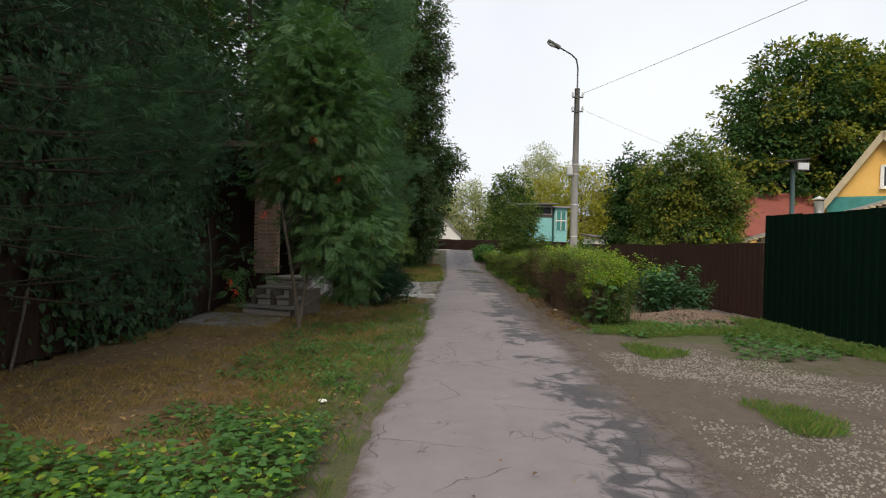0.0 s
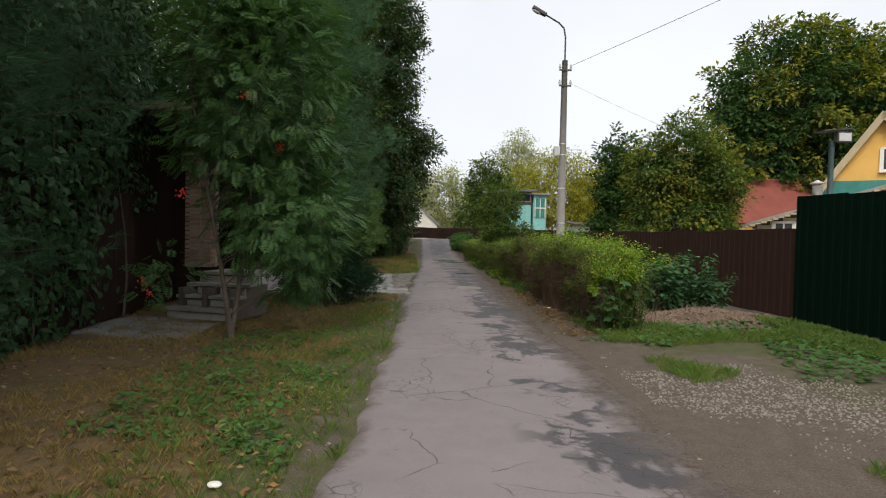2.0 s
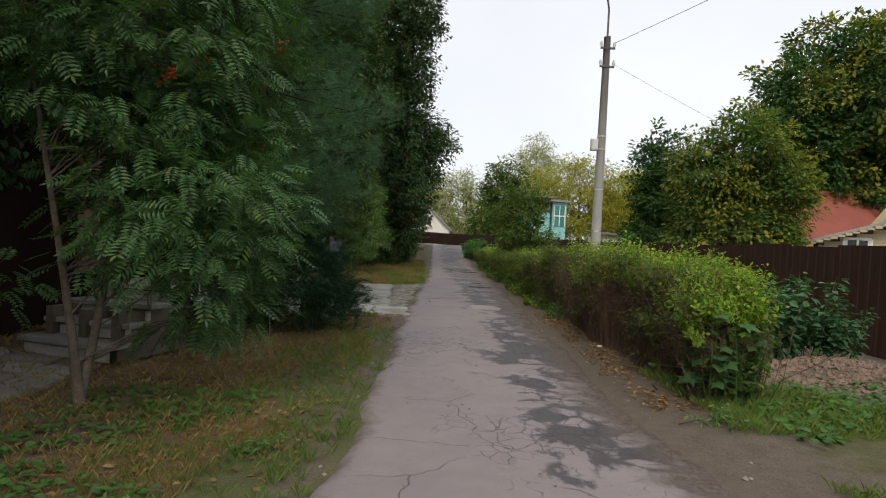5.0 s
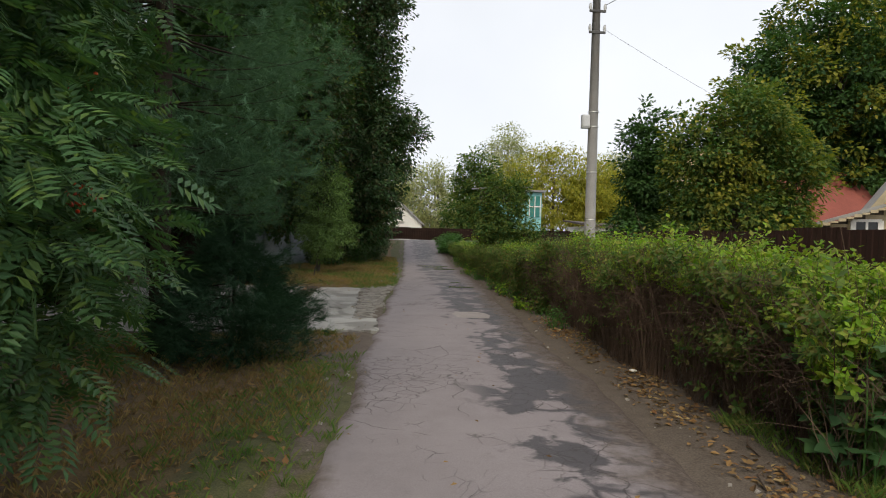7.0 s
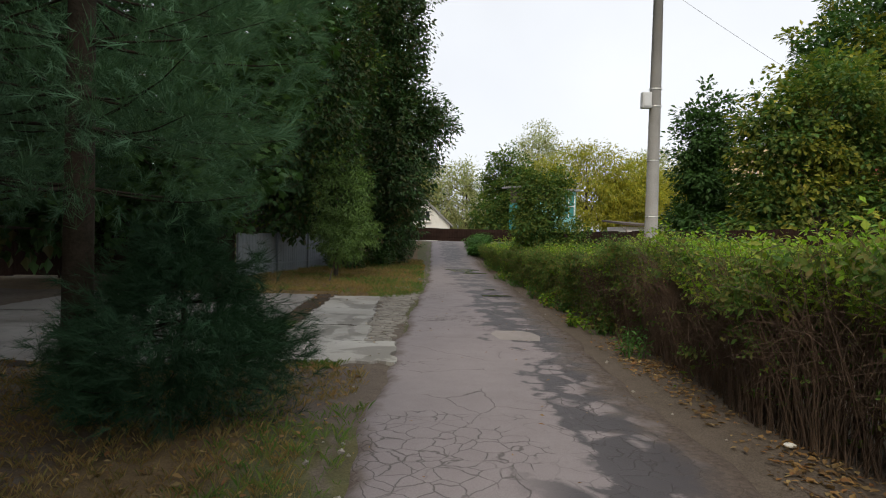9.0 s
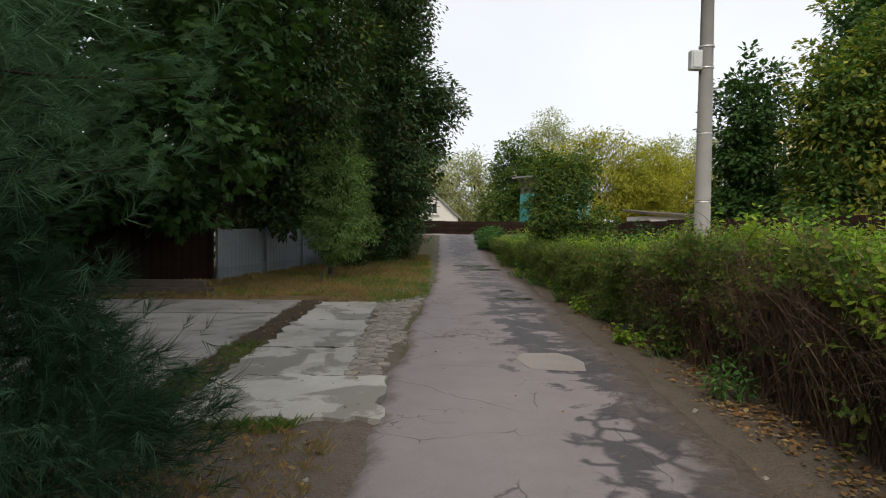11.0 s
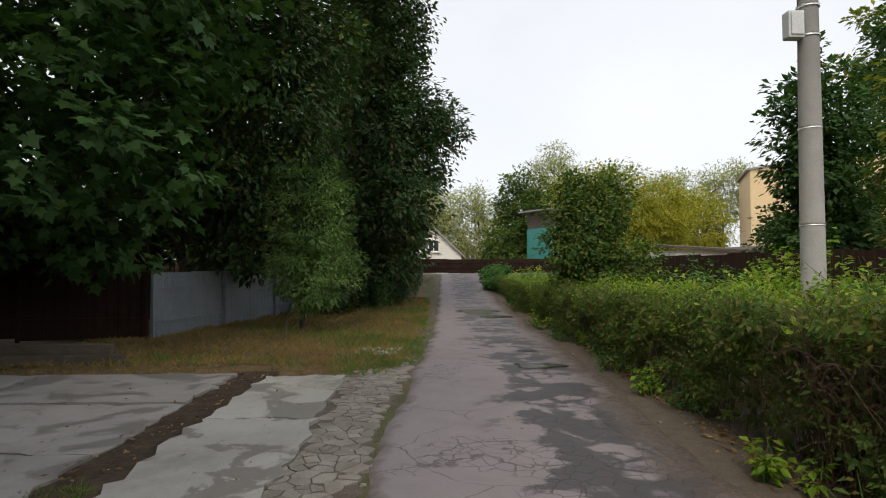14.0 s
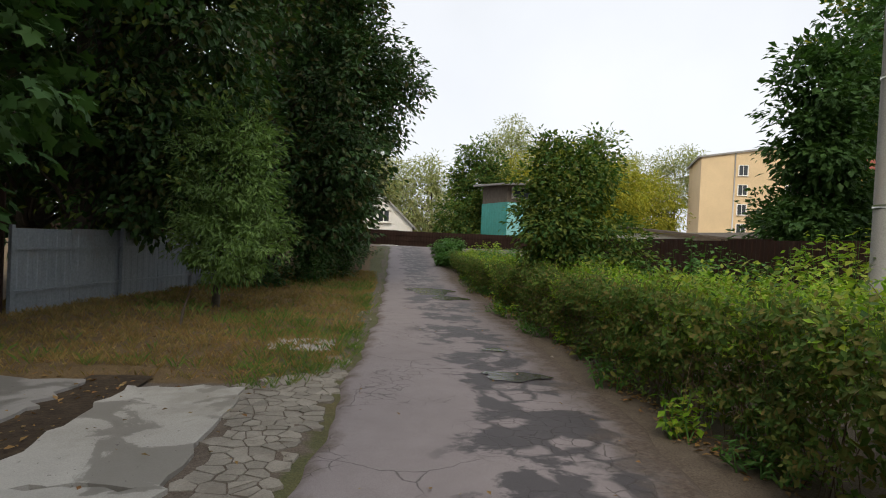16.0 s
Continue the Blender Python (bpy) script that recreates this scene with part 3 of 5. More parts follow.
yard = thing("driveway", "cracked grey concrete slabs at a yard entrance", "driveway", kind="structure")
k = 0
for y0, y1 in ((15.9, 18.05), (18.1, 19.62), (19.66, 21.27), (21.31, 22.95)):
    for x0, x1 in ((-6.4, -4.1), (-4.07, -1.62)):
        k += 1
        part("slab", slab(x0, x1, y0, y1, 0.02 + 0.006 * (k % 3), concrete_dark, k), concrete_dark, yard)
for x0, x1, y0, y1 in ((-1.22, 0.32, 16.05, 17.3), (-1.22, -0.1, 17.33, 18.6), (-1.2, -0.15, 18.64, 20.6), (-1.2, -0.2, 20.63, 22.75), (-0.35, 0.42, 24.55, 25.35)):
    k += 1
    part("slab", slab(x0, x1, y0, y1, 0.03 + 0.005 * (k % 2), concrete, k), concrete, yard)

def clip(poly, p, q):
    """Keep the part of a convex outline nearer to p than to q."""
    m, d = (p + q) / 2, q - p
    out = []
    for i in range(len(poly)):
        a, b = poly[i], poly[(i + 1) % len(poly)]
        da, db = (a - m) @ d, (b - m) @ d
        if da <= 0:
            out.append(a)
        if da * db < 0:
            out.append(a + (b - a) * (da / (da - db)))
    return out


def crazed_pieces(parent, seeds, mat, z, gap, reach=0.7, thick=0.05, ghosts=()):
    """Pieces that fit together like dried mud, with open joints."""
    r = np.random.default_rng(len(seeds))
    every = np.concatenate([seeds, ghosts]) if len(ghosts) else seeds
    for p in seeds:
        near = every[np.linalg.norm(every - p, axis=1) < reach]
        poly = [p + np.array(c) * reach * 0.42 for c in ((-1, -1), (1, -1), (1, 1), (-1, 1))]
        for q in near:
            if (q != p).any():
                poly = clip(poly, p, q)
        if len(poly) < 3:
            continue
        c = np.mean(poly, 0)
        bm = bmesh.new()
        tilt = r.normal(size=2) * 0.02
        top, low = [], []
        for v in poly:
            d = v - c
            k = max(0.3, 1 - gap / (np.linalg.norm(d) + 1e-6))
            h = z + float(tilt @ d) + p_lift(r)
            top.append(bm.verts.new((d[0] * k * 0.97, d[1] * k * 0.97, h)))
            low.append(bm.verts.new((d[0] * k, d[1] * k, z - thick)))
        bm.faces.new(top)
        for i in range(len(top)):
            j = (i + 1) % len(top)
            bm.faces.new((low[i], low[j], top[j], top[i]))
        o = part("fragment", bm, mat, parent)
        o.location = (c[0], c[1], 0)


def p_lift(r):
    return float(r.normal()) * 0.003


ys = np.arange(15.9, 23.3, 0.12)
wob = 0.06 * wave(ys, ys, 3.1, 2) + 0.03 * wave(ys, ys, 9, 4)
sv = np.concatenate([np.stack([-1.7 + 0 * ys, ys, 0.004 + 0 * ys], 1), np.stack([-1.42 + wob, ys, 0.012 + 0 * ys], 1), np.stack([-1.14 + 0 * ys, ys, 0.004 + 0 * ys], 1)])
m = len(ys)
st = []
for c in (0, m):
    for i in range(m - 1):
        st += [(c + i, c + m + i, c + m + i + 1), (c + i, c + m + i + 1, c + i + 1)]
tagged(new("soil_joint", mesh_of("soil_joint", sv, st, wet_soil, True)), "dark wet soil in the wide joint between slabs", "ground", kind="structure")
edge = thing("broken_edge", "crumbled pale concrete fragments between slabs and asphalt", "rubble", kind="structure")
fr = np.random.default_rng(9)
seeds, ghosts = [], []
for y in np.arange(16.9, 24.2, 0.12):
    x = float(left_edge(y)) - 0.1 + fr.normal() * 0.04
    stop = -0.3 + 0.035 * (y - 17) + 0.12 * float(wave(y, y, 1.9, 3)) + fr.normal() * 0.05
    ghosts.append((x + 0.15, y))
    while x > stop:
        seeds.append((x + fr.normal() * 0.03, y + fr.normal() * 0.045))
        x -= fr.uniform(0.075, 0.18)
    ghosts.append((x - 0.02, y + fr.normal() * 0.04))
seeds = [q for q in seeds if fr.random() > 0.06]
crazed_pieces(edge, np.array(seeds), fragment_mat, 0.013, 0.005, 0.36, ghosts=np.array(ghosts))

# ---- fences ----
def sheet_panel(width, height, pitch=0.2, depth=0.008):
    """Profiled steel: trapezoid ribs, upright, along +x from 0."""
    prof, x = [], 0.0
    while x < width - 1e-6:
        prof += [(x, 0), (min(x + pitch * 0.35, width), 0), (min(x + pitch * 0.45, width), depth), (min(x + pitch * 0.85, width), depth), (min(x + pitch * 0.95, width), 0)]
        x += pitch
    prof.append((width, 0))
    bm = bmesh.new()
    rows = [[bm.verts.new((px, py + o, z)) for px, py in prof] for o in (0, 0.004) for z in (0, height)]
    for lo, hi in ((rows[0], rows[1]), (rows[2], rows[3])):
        for i in range(len(prof) - 1):
            if (hi[i].co - hi[i + 1].co).length > 1e-5:
                bm.faces.new((lo[i], lo[i + 1], hi[i + 1], hi[i]))
    me = bpy.data.meshes.new("sheet")
    bm.to_mesh(me)
    bm.free()
    return me


def sheet_fence(label, a, b, height, mat, panel=1.15, base=0.05, group="", tilt=0.0):
    a, b = Vector(a), Vector(b)
    ln = (b - a).length
    n = max(1, round(ln / panel))
    f = thing("metal_fence", label, "fence", group, (a.x, a.y, 0), math.degrees(math.atan2(b.y - a.y, b.x - a.x)))
    me = sheet_panel(ln / n, height)
    me.materials.append(mat)
    for i in range(n):
        p = a + (b - a) * ((i + 0.5) / n)
        s = part("sheet", me, mat, f)
        s.location = (i * ln / n, 0, float(ground_z(p.x, p.y)) + base + tilt * i)
    bm = box((0.06, 0.06, height + 0.05))
    post = bpy.data.meshes.new("post")
    bm.to_mesh(post)
    bm.free()
    post.materials.append(mat)
    for i in range(0, n + 1, 2):
        p = a + (b - a) * (i / n)
        s = part("post", post, mat, f)
        s.location = (i * ln / n, -0.05, float(ground_z(p.x, p.y)) + (height + 0.05) / 2)
    for h in (0.35, height - 0.3):
        part("rail", box((ln, 0.04, 0.04), (ln / 2, -0.03, float(ground_z((a.x + b.x) / 2, (a.y + b.y) / 2)) + base + h)), mat, f)
    return f


sheet_fence("tall dark green profiled steel fence", (7.1, -2, 0), (7.0, 12.0, 0), 2.15, green_sheet)
sheet_fence("dark brown profiled steel fence behind the hedge", (6.97, 12.02, 0), (6.86, 36, 0), 1.58, brown_sheet)
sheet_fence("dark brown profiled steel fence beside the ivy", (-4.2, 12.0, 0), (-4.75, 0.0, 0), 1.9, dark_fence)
sheet_fence("weathered grey corrugated steel fence under trees", (-4.5, 26.8, 0), (-2.9, 34.5, 0), 1.3, grey_sheet, 1.3, 0.0)
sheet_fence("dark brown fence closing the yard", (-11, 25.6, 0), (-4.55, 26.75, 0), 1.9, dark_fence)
sheet_fence("low dark fence across the street", (-30, 58.3, 0), (40, 58.3, 0), 1.02, dark_fence, 2.5)

# ---- trees ----
def clumps_in(rng, blobs, n, shell=0.55):
    """Places within a set of ellipsoids, most of them near the skin."""
    vol = np.array([b[3] * b[4] * b[5] for b in blobs])
    pick = rng.choice(len(blobs), n, p=vol / vol.sum())
    b = np.array(blobs)[pick]
    d = unit(rng.normal(size=(n, 3)))
    r = shell + (1 - shell) * rng.random(n) ** 0.7
    return b[:, :3] + d * b[:, 3:] * r[:, None], d


def crown_arrays(rng, centres, out, per, spread_r, size, template, droop=0.3):
    n = len(centres) * per
    c = np.repeat(centres, per, 0)
    rr = np.repeat(spread_r * (0.6 + 0.8 * rng.random(len(centres))), per)
    off = unit(rng.normal(size=(n, 3))) * (rng.random(n) ** 0.45 * rr)[:, None] * [1.0, 1.0, 0.62]
    o = np.repeat(out, per, 0)
    ahead = unit(off) + 0.6 * o + rng.normal(size=(n, 3)) * 0.45 + [0, 0, -droop]
    up = np.array([0, 0, 1.0]) + 0.5 * o + rng.normal(size=(n, 3)) * 0.35
    return spread(template, c + off, ahead, up, size * (0.7 + 0.6 * rng.random(n)))


def tree(name, label, at, blobs, clumps, per, clump_r, size, template, mat, trunk_r=0.12, trunk_top=None, droop=0.3, limbs=40, seed=1, shell=0.5, lean=(0, 0), stems=1, group="", extra=None):
    """A tree: tapered trunk with limbs that reach into the crown; the crown of many leaves in loose clumps."""
    r = np.random.default_rng(seed)
    x, y = at
    z0 = float(ground_z(x, y)) - 0.05
    t = thing(name, label, "tree", group, (x, y, z0))
    bl = [(bx, by, bz - z0, *q) for bx, by, bz, *q in [(b[0] - x, b[1] - y, *b[2:]) for b in blobs]]
    top = trunk_top or max(b[2] + b[5] * 0.6 for b in bl)
    c, o = clumps_in(r, bl, clumps, shell)
    chunks = []
    for s in range(stems):
        sway = r.normal(size=2) * 0.25 * (stems > 1)
        h = np.linspace(0, 1, 9)
        px = (lean[0] + sway[0]) * h * top * 0.35 + 0.03 * top * 0.3 * np.sin(h * 5 + s)
        py = (lean[1] + sway[1]) * h * top * 0.35 + 0.03 * top * 0.3 * np.cos(h * 4 + s) - 0.03 * top * 0.3
        pts = np.stack([px, py, h * top], 1)
        rad = trunk_r * (1.25 * np.exp(-h * 6) * 0.35 + 1 - 0.9 * h)
        chunks.append(tube_arrays(pts, rad, 8))
        for i in r.choice(len(c), min(limbs // stems, len(c)), replace=False):
            e = c[i]
            k = np.clip((e[2] / top) * 0.75 - 0.05, 0.08, 0.95)
            b = np.array([np.interp(k, h, px), np.interp(k, h, py), k * top])
            m = (b + e) / 2 + [0, 0, 0.08 * np.linalg.norm(e - b)] + r.normal(size=3) * 0.05
            q = trunk_r * 0.32 * (1 - 0.6 * k)
            chunks.append(tube_arrays([b, m, e], [q, q * 0.6, q * 0.2], 5))
    v, f = joined(chunks)
    part("trunk", mesh_of("trunk", v, f, bark, True), bark, t)
    v, f = crown_arrays(r, c, o, per, clump_r, size, template, droop)
    part("crown", mesh_of("crown", v, f, mat), mat, t)
    if extra:
        c2, o2 = clumps_in(r, bl, extra[0], 0.85)
        v, f = crown_arrays(r, c2, o2, extra[1], clump_r, size, template, droop)
        part("turning_foliage", mesh_of("turning_foliage", v, f, extra[2]), extra[2], t)
    return t


def pine(label, at, height, radius, low, seed, whorls=22, arms=7, trunk_r=0.12, tuft=0.13, dense=1.3, needles=None):
    """A soft-needled pine: boughs in whorls, each with side shoots that end in tufts."""
    r = np.random.default_rng(seed)
    t = thing("pine_tree", label, "tree", "", (*at, float(ground_z(*at)) - 0.05))
    chunks = [tube_arrays([(0, 0, 0), (0.03, 0, height * 0.5), (0, 0.03, height)], [trunk_r, trunk_r * 0.6, 0.02], 8)]
    P, A = [], []
    for w in range(whorls):
        u = (w + r.random() * 0.5) / whorls
        z = low + (height - low) * u
        reach = radius * (1 - u ** 1.6) * (0.8 + 0.2 * min(1, u * 6))
        for k in range(arms):
            a = r.uniform(0, 2 * math.pi)
            ln = reach * r.uniform(0.7, 1.05)
            d = np.array([math.cos(a), math.sin(a), 0])
            s = np.linspace(0, 1, 5)
            rise = r.uniform(-0.25, 0.12)
            pts = d * (s * ln)[:, None] + np.stack([0 * s, 0 * s, z + rise * ln * s + 0.12 * ln * s ** 3], 1)
            chunks.append(tube_arrays(pts, 0.011 * (1 - 0.85 * s) * (0.4 + ln / 2), 4))
            n = int((34 * ln + 6) * dense)
            q = r.uniform(0.3, 1.02, n) ** 0.7
            base = np.stack([np.interp(q, s, pts[:, i]) for i in range(3)], 1)
            side = np.array([-d[1], d[0], 0])
            off = r.normal(size=n) * 0.24 * ln * (1.1 - 0.5 * q)
            P.append(base + side * off[:, None] + np.stack([0 * q, 0 * q, r.normal(size=n) * 0.13 + 0.03], 1) + d * (np.abs(off) * 0.3)[:, None])
            A.append(d * 1.0 + side * (off * 1.6)[:, None] + r.normal(size=(n, 3)) * 0.5 + [0, 0, 0.25])
    v, f = joined(chunks)
    part("trunk", mesh_of("trunk", v, f, pine_bark, True), pine_bark, t)
    P, A = np.concatenate(P), np.concatenate(A)
    v, f = spread(TUFT, P, A, r.normal(size=A.shape) * 0.3 + [0, 0, 1], tuft * (0.7 + 0.6 * r.random(len(P))))
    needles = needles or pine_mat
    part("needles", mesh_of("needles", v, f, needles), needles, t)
    return t


pine("dark soft-needled pine overhanging the verge", (-4.2, 5.4), 9.5, 3.0, 1.0, 11, 24, 9)
pine("tall dense blue-green pine beside the driveway", (-2.1, 14.5), 14.0, 2.2, 1.7, 12, 34, 9, tuft=0.15, dense=1.3, needles=lit_pine_mat)
pine("young bushy pine at the driveway corner", (-1.3, 14.45), 1.5, 1.12, 0.2, 15, 10, 8, 0.03, 0.13, 2.3)
pine("tall dark pine at the back", (-5.6, 18.5), 13.5, 3.0, 2.0, 13, 24, 7, tuft=0.32, dense=0.32)
tree("rowan_tree", "rowan with feathery leaves and red berries", (-2.1, 9.95), [(-1.8, 10.4, 3.3, 1.15, 1.2, 1.9), (-1.5, 10.4, 1.75, 0.85, 1.05, 0.9), (-2.2, 10.4, 4.6, 0.9, 0.9, 1.1), (-1.25, 10.3, 1.0, 0.55, 0.7, 0.5), (-3.1, 10.3, 0.85, 0.35, 0.35, 0.35)], 640, 11, 0.24, 0.2, ROWAN, rowan_mat, 0.03, 4.6, 0.45, 90, 21, 0.35, stems=2)
tree("maple_tree", "broad dark maple overhanging the yard entrance", (-6.6, 27.6), [(-4.4, 24.0, 3.4, 2.2, 2.6, 1.7), (-4.0, 24.8, 6.5, 2.8, 3.0, 2.6), (-6.8, 22.0, 4.4, 2.5, 3.4, 2.8), (-5, 25, 10, 3, 3, 3), *[(-4.9, 25.3, 2.0, 1.2, 0.8, 1.0), (-6.8, 24.9, 2.1, 1.5, 0.9, 1.1), (-9.0, 24.6, 2.2, 1.5, 1.0, 1.2)] * 5], 1050, 19, 0.42, 0.21, MAPLE, maple_mat, 0.2, 9, 0.5, 90, 22, 0.25)
tree("tall_tree", "tall dark broadleaf tree with browning leaves", (-4.9, 29.6), [(-3.2, 29.4, 7.0, 2.4, 2.6, 4.5), (-3.4, 29.6, 3.0, 2.4, 2.2, 1.9), (-3.2, 29, 13, 2.4, 2.4, 4.5)], 1500, 34, 0.48, 0.17, SIMPLE, dark_mat, 0.22, 16, 0.4, 90, 23, 0.2, group="tall trees", extra=(200, 24, turning_mat))
tree("tall_tree", "tall dense dark green tree overhanging the lane", (-2.4, 36.2), [(-0.6, 35.5, 5.2, 2.1, 2.6, 4.6), (-0.7, 36.0, 12.0, 2.0, 2.5, 6.0), (1.2, 36.6, 6.3, 1.4, 1.4, 1.4), (-1.0, 36, 2.0, 1.7, 2.2, 1.7), (0.1, 36.4, 2.5, 0.9, 1.8, 1.3)], 1600, 36, 0.5, 0.18, SIMPLE, dark_mat, 0.24, 16, 0.4, 90, 24, 0.2, group="tall trees")
tree("tall_tree", "tall dark tree behind the grey fence", (-6.8, 31.5), [(-6.6, 31.5, 6.5, 3.0, 3.4, 5.0), (-6.4, 31.0, 13.0, 2.8, 3.0, 5.0), (-6.0, 32, 3, 2.8, 3.5, 2.4)], 1000, 32, 0.6, 0.24, SIMPLE, dark_mat, 0.24, 15, 0.4, 60, 25, 0.2, group="tall trees")
tree("tall_tree", "tall dark tree behind the yard", (-9.8, 22.5), [(-9.4, 22.5, 6.0, 3.2, 5.0, 5.5), (-9.0, 22, 12, 3, 3.4, 4.5), (-9, 25, 3.2, 3, 5, 2.6), (-9.5, 17, 5, 3, 4, 4.5)], 1000, 30, 0.7, 0.3, SIMPLE, dark_mat, 0.24, 14, 0.4, 60, 26, 0.2, group="tall trees")
tree("tall_tree", "dark tree beyond the ivy wall", (-7.8, 13.0), [(-7.4, 13.0, 6.5, 2.6, 4.0, 4.0), (-7.4, 9.0, 7.5, 2.6, 4, 4.5), (-7, 5, 6, 2, 4, 5)], 900, 30, 0.6, 0.26, SIMPLE, dark_mat, 0.22, 12, 0.4, 60, 27, 0.25, group="tall trees")
tree("tall_tree", "dark tree beside the lane's far end", (-3.5, 43.0), [(-3.0, 43, 4.0, 3.2, 4.5, 3.6), (-3.4, 43, 9, 3.0, 3.6, 5.0), (-5, 38, 4, 3, 3, 3.5)], 900, 30, 0.65, 0.26, SIMPLE, dark_mat, 0.2, 12, 0.4, 50, 41, 0.25, group="tall trees")
tree("tall_tree", "dark tree beside the cross street", (-3.0, 50.0), [(-2.2, 50, 3.6, 2.8, 2.6, 2.6), (-4, 51, 7, 3.2, 3, 4.0)], 600, 28, 0.65, 0.28, SIMPLE, dark_mat, 0.2, 9, 0.4, 40, 42, 0.25, group="tall trees")
tree("young_tree", "young light green tree on the verge", (-1.9, 28.3), [(-1.75, 28.2, 2.3, 1.0, 0.95, 1.5), (-1.5, 28.0, 1.25, 1.1, 0.8, 0.75)], 320, 40, 0.22, 0.11, SLIM, young_mat, 0.05, 3.4, 0.5, 30, 28, 0.3, stems=2)
tree("small_tree", "small dark green tree among weeds behind the hedge", (4.7, 28.2), [(4.5, 28.2, 2.4, 0.75, 0.85, 1.1), (5.1, 28.3, 3.0, 0.45, 0.5, 0.85), (4.35, 28.2, 3.2, 0.3, 0.35, 0.6), (4.05, 28.3, 3.0, 0.4, 0.45, 0.6), (4.1, 28.0, 1.7, 0.7, 0.8, 0.8), (3.95, 28.3, 2.35, 0.5, 0.6, 0.7), (4.9, 28.0, 1.3, 1.1, 1.0, 0.9)], 420, 36, 0.3, 0.1, SIMPLE, turning_mat, 0.06, 3.2, 0.4, 30, 29, 0.35)
tree("mixed_tree", "bushy green tree with yellowing leaves behind the fence", (10.8, 24.6), [(9.8, 24.6, 3.7, 1.1, 1.4, 2.0), (11.2, 24.4, 4.7, 1.2, 1.4, 1.7), (12.1, 24.2, 3.2, 1.0, 1.3, 1.7), (10.8, 24.4, 2.0, 2.2, 1.5, 1.3)], 430, 54, 0.42, 0.15, SIMPLE, turning_mat, 0.14, 5.2, 0.5, 70, 30, 0.4, extra=(150, 40, yellow_mat))
tree("dark_tree", "narrow dark green tree with a ragged top", (9.8, 28.3), [(9.5, 28.2, 4.0, 0.8, 1.0, 2.7), (10.2, 28.4, 4.6, 0.8, 0.9, 1.7), (10.1, 28.4, 2.4, 1.0, 1.0, 1.6), (9.4, 28.1, 1.8, 0.9, 0.9, 1.0)], 400, 34, 0.32, 0.16, SIMPLE, maple_mat, 0.1, 5.4, 0.5, 40, 45, 0.35)
tree("maple_tree", "great spreading maple turning yellow behind the houses", (27, 42), [(26.3, 41, 10.4, 4.6, 5, 6.0), (30.5, 41.5, 10.2, 5.0, 5, 6.0), (22.4, 40.5, 10.0, 2.6, 3, 4.0), (23.4, 40.2, 6.6, 3.6, 3, 3.0), (29, 41, 5.0, 6, 5, 3.5)], 700, 64, 0.85, 0.32, SIMPLE, maple_mat, 0.4, 13, 0.5, 80, 31, 0.55, extra=(300, 60, yellow_mat))
tree("maple_tree", "tall yellowing maple beside the great maple", (34, 45), [(33.5, 44, 10, 5, 4.5, 7.0), (31, 43, 14.0, 3, 3, 3.0), (38, 44, 8, 4, 4, 6)], 520, 70, 1.0, 0.26, SIMPLE, yellow_mat, 0.35, 13, 0.5, 50, 43, 0.5)
tree("bushy_tree", "low green bushy tree beyond the brown fence", (11.6, 30.0), [(10.6, 30, 1.9, 1.3, 1.2, 1.3), (12.7, 30, 2.3, 1.6, 1.3, 1.7), (15, 30.5, 2.2, 1.7, 1.3, 2.0)], 460, 46, 0.32, 0.13, SIMPLE, maple_mat, 0.08, 3.0, 0.3, 40, 44, 0.35)
tree("dark_tree", "dark green tree behind the teal house", (10.0, 68), [(9.8, 68, 6.0, 2.7, 2.4, 4.6), (8.6, 67, 3.4, 2.8, 2, 2.6)], 520, 36, 0.6, 0.28, SIMPLE, turning_mat, 0.16, 8.5, 0.3, 30, 32, 0.4)
tree("willow_tree", "yellow-green willow in the distance", (20.5, 78), [(20.5, 78, 7.0, 5.4, 4, 6.0), (26.0, 79, 6.5, 4, 4, 5.0), (16.0, 80, 6.5, 3.5, 3, 4.8)], 900, 30, 1.0, 0.42, SLIM, willow_mat, 0.25, 9, 0.8, 40, 34, 0.4, group="distant trees")
tree("willow_tree", "tall pale birch in the distance", (16.5, 86), [(16.5, 86, 11, 3.2, 3, 5.6)], 300, 26, 0.9, 0.36, SLIM, pale_mat, 0.2, 13, 0.8, 30, 35, 0.4, group="distant trees")
tree("willow_tree", "yellow-green willow in the distance", (37, 86), [(33.5, 86, 6, 4.2, 4, 5.0), (28, 84, 4.5, 4, 3, 4)], 560, 28, 1.0, 0.45, SLIM, willow_mat, 0.25, 8, 0.8, 40, 36, 0.4, group="distant trees")
tree("willow_tree", "pale green willow behind the white house", (6.5, 78), [(5.5, 78, 5.5, 4.4, 3, 4.6), (0, 80, 6.5, 4, 3, 5.5), (11.5, 80, 4.0, 3, 3, 3)], 760, 28, 0.9, 0.4, SLIM, pale_mat, 0.2, 8, 0.8, 40, 37, 0.4, group="distant trees")
tree("willow_tree", "pale tree by the yellow block", (47, 118), [(44, 118, 12, 6, 4, 7), (57, 122, 15, 7, 4, 6)], 520, 26, 1.3, 0.6, SLIM, pale_mat, 0.3, 14, 0.6, 40, 38, 0.4, group="distant trees")

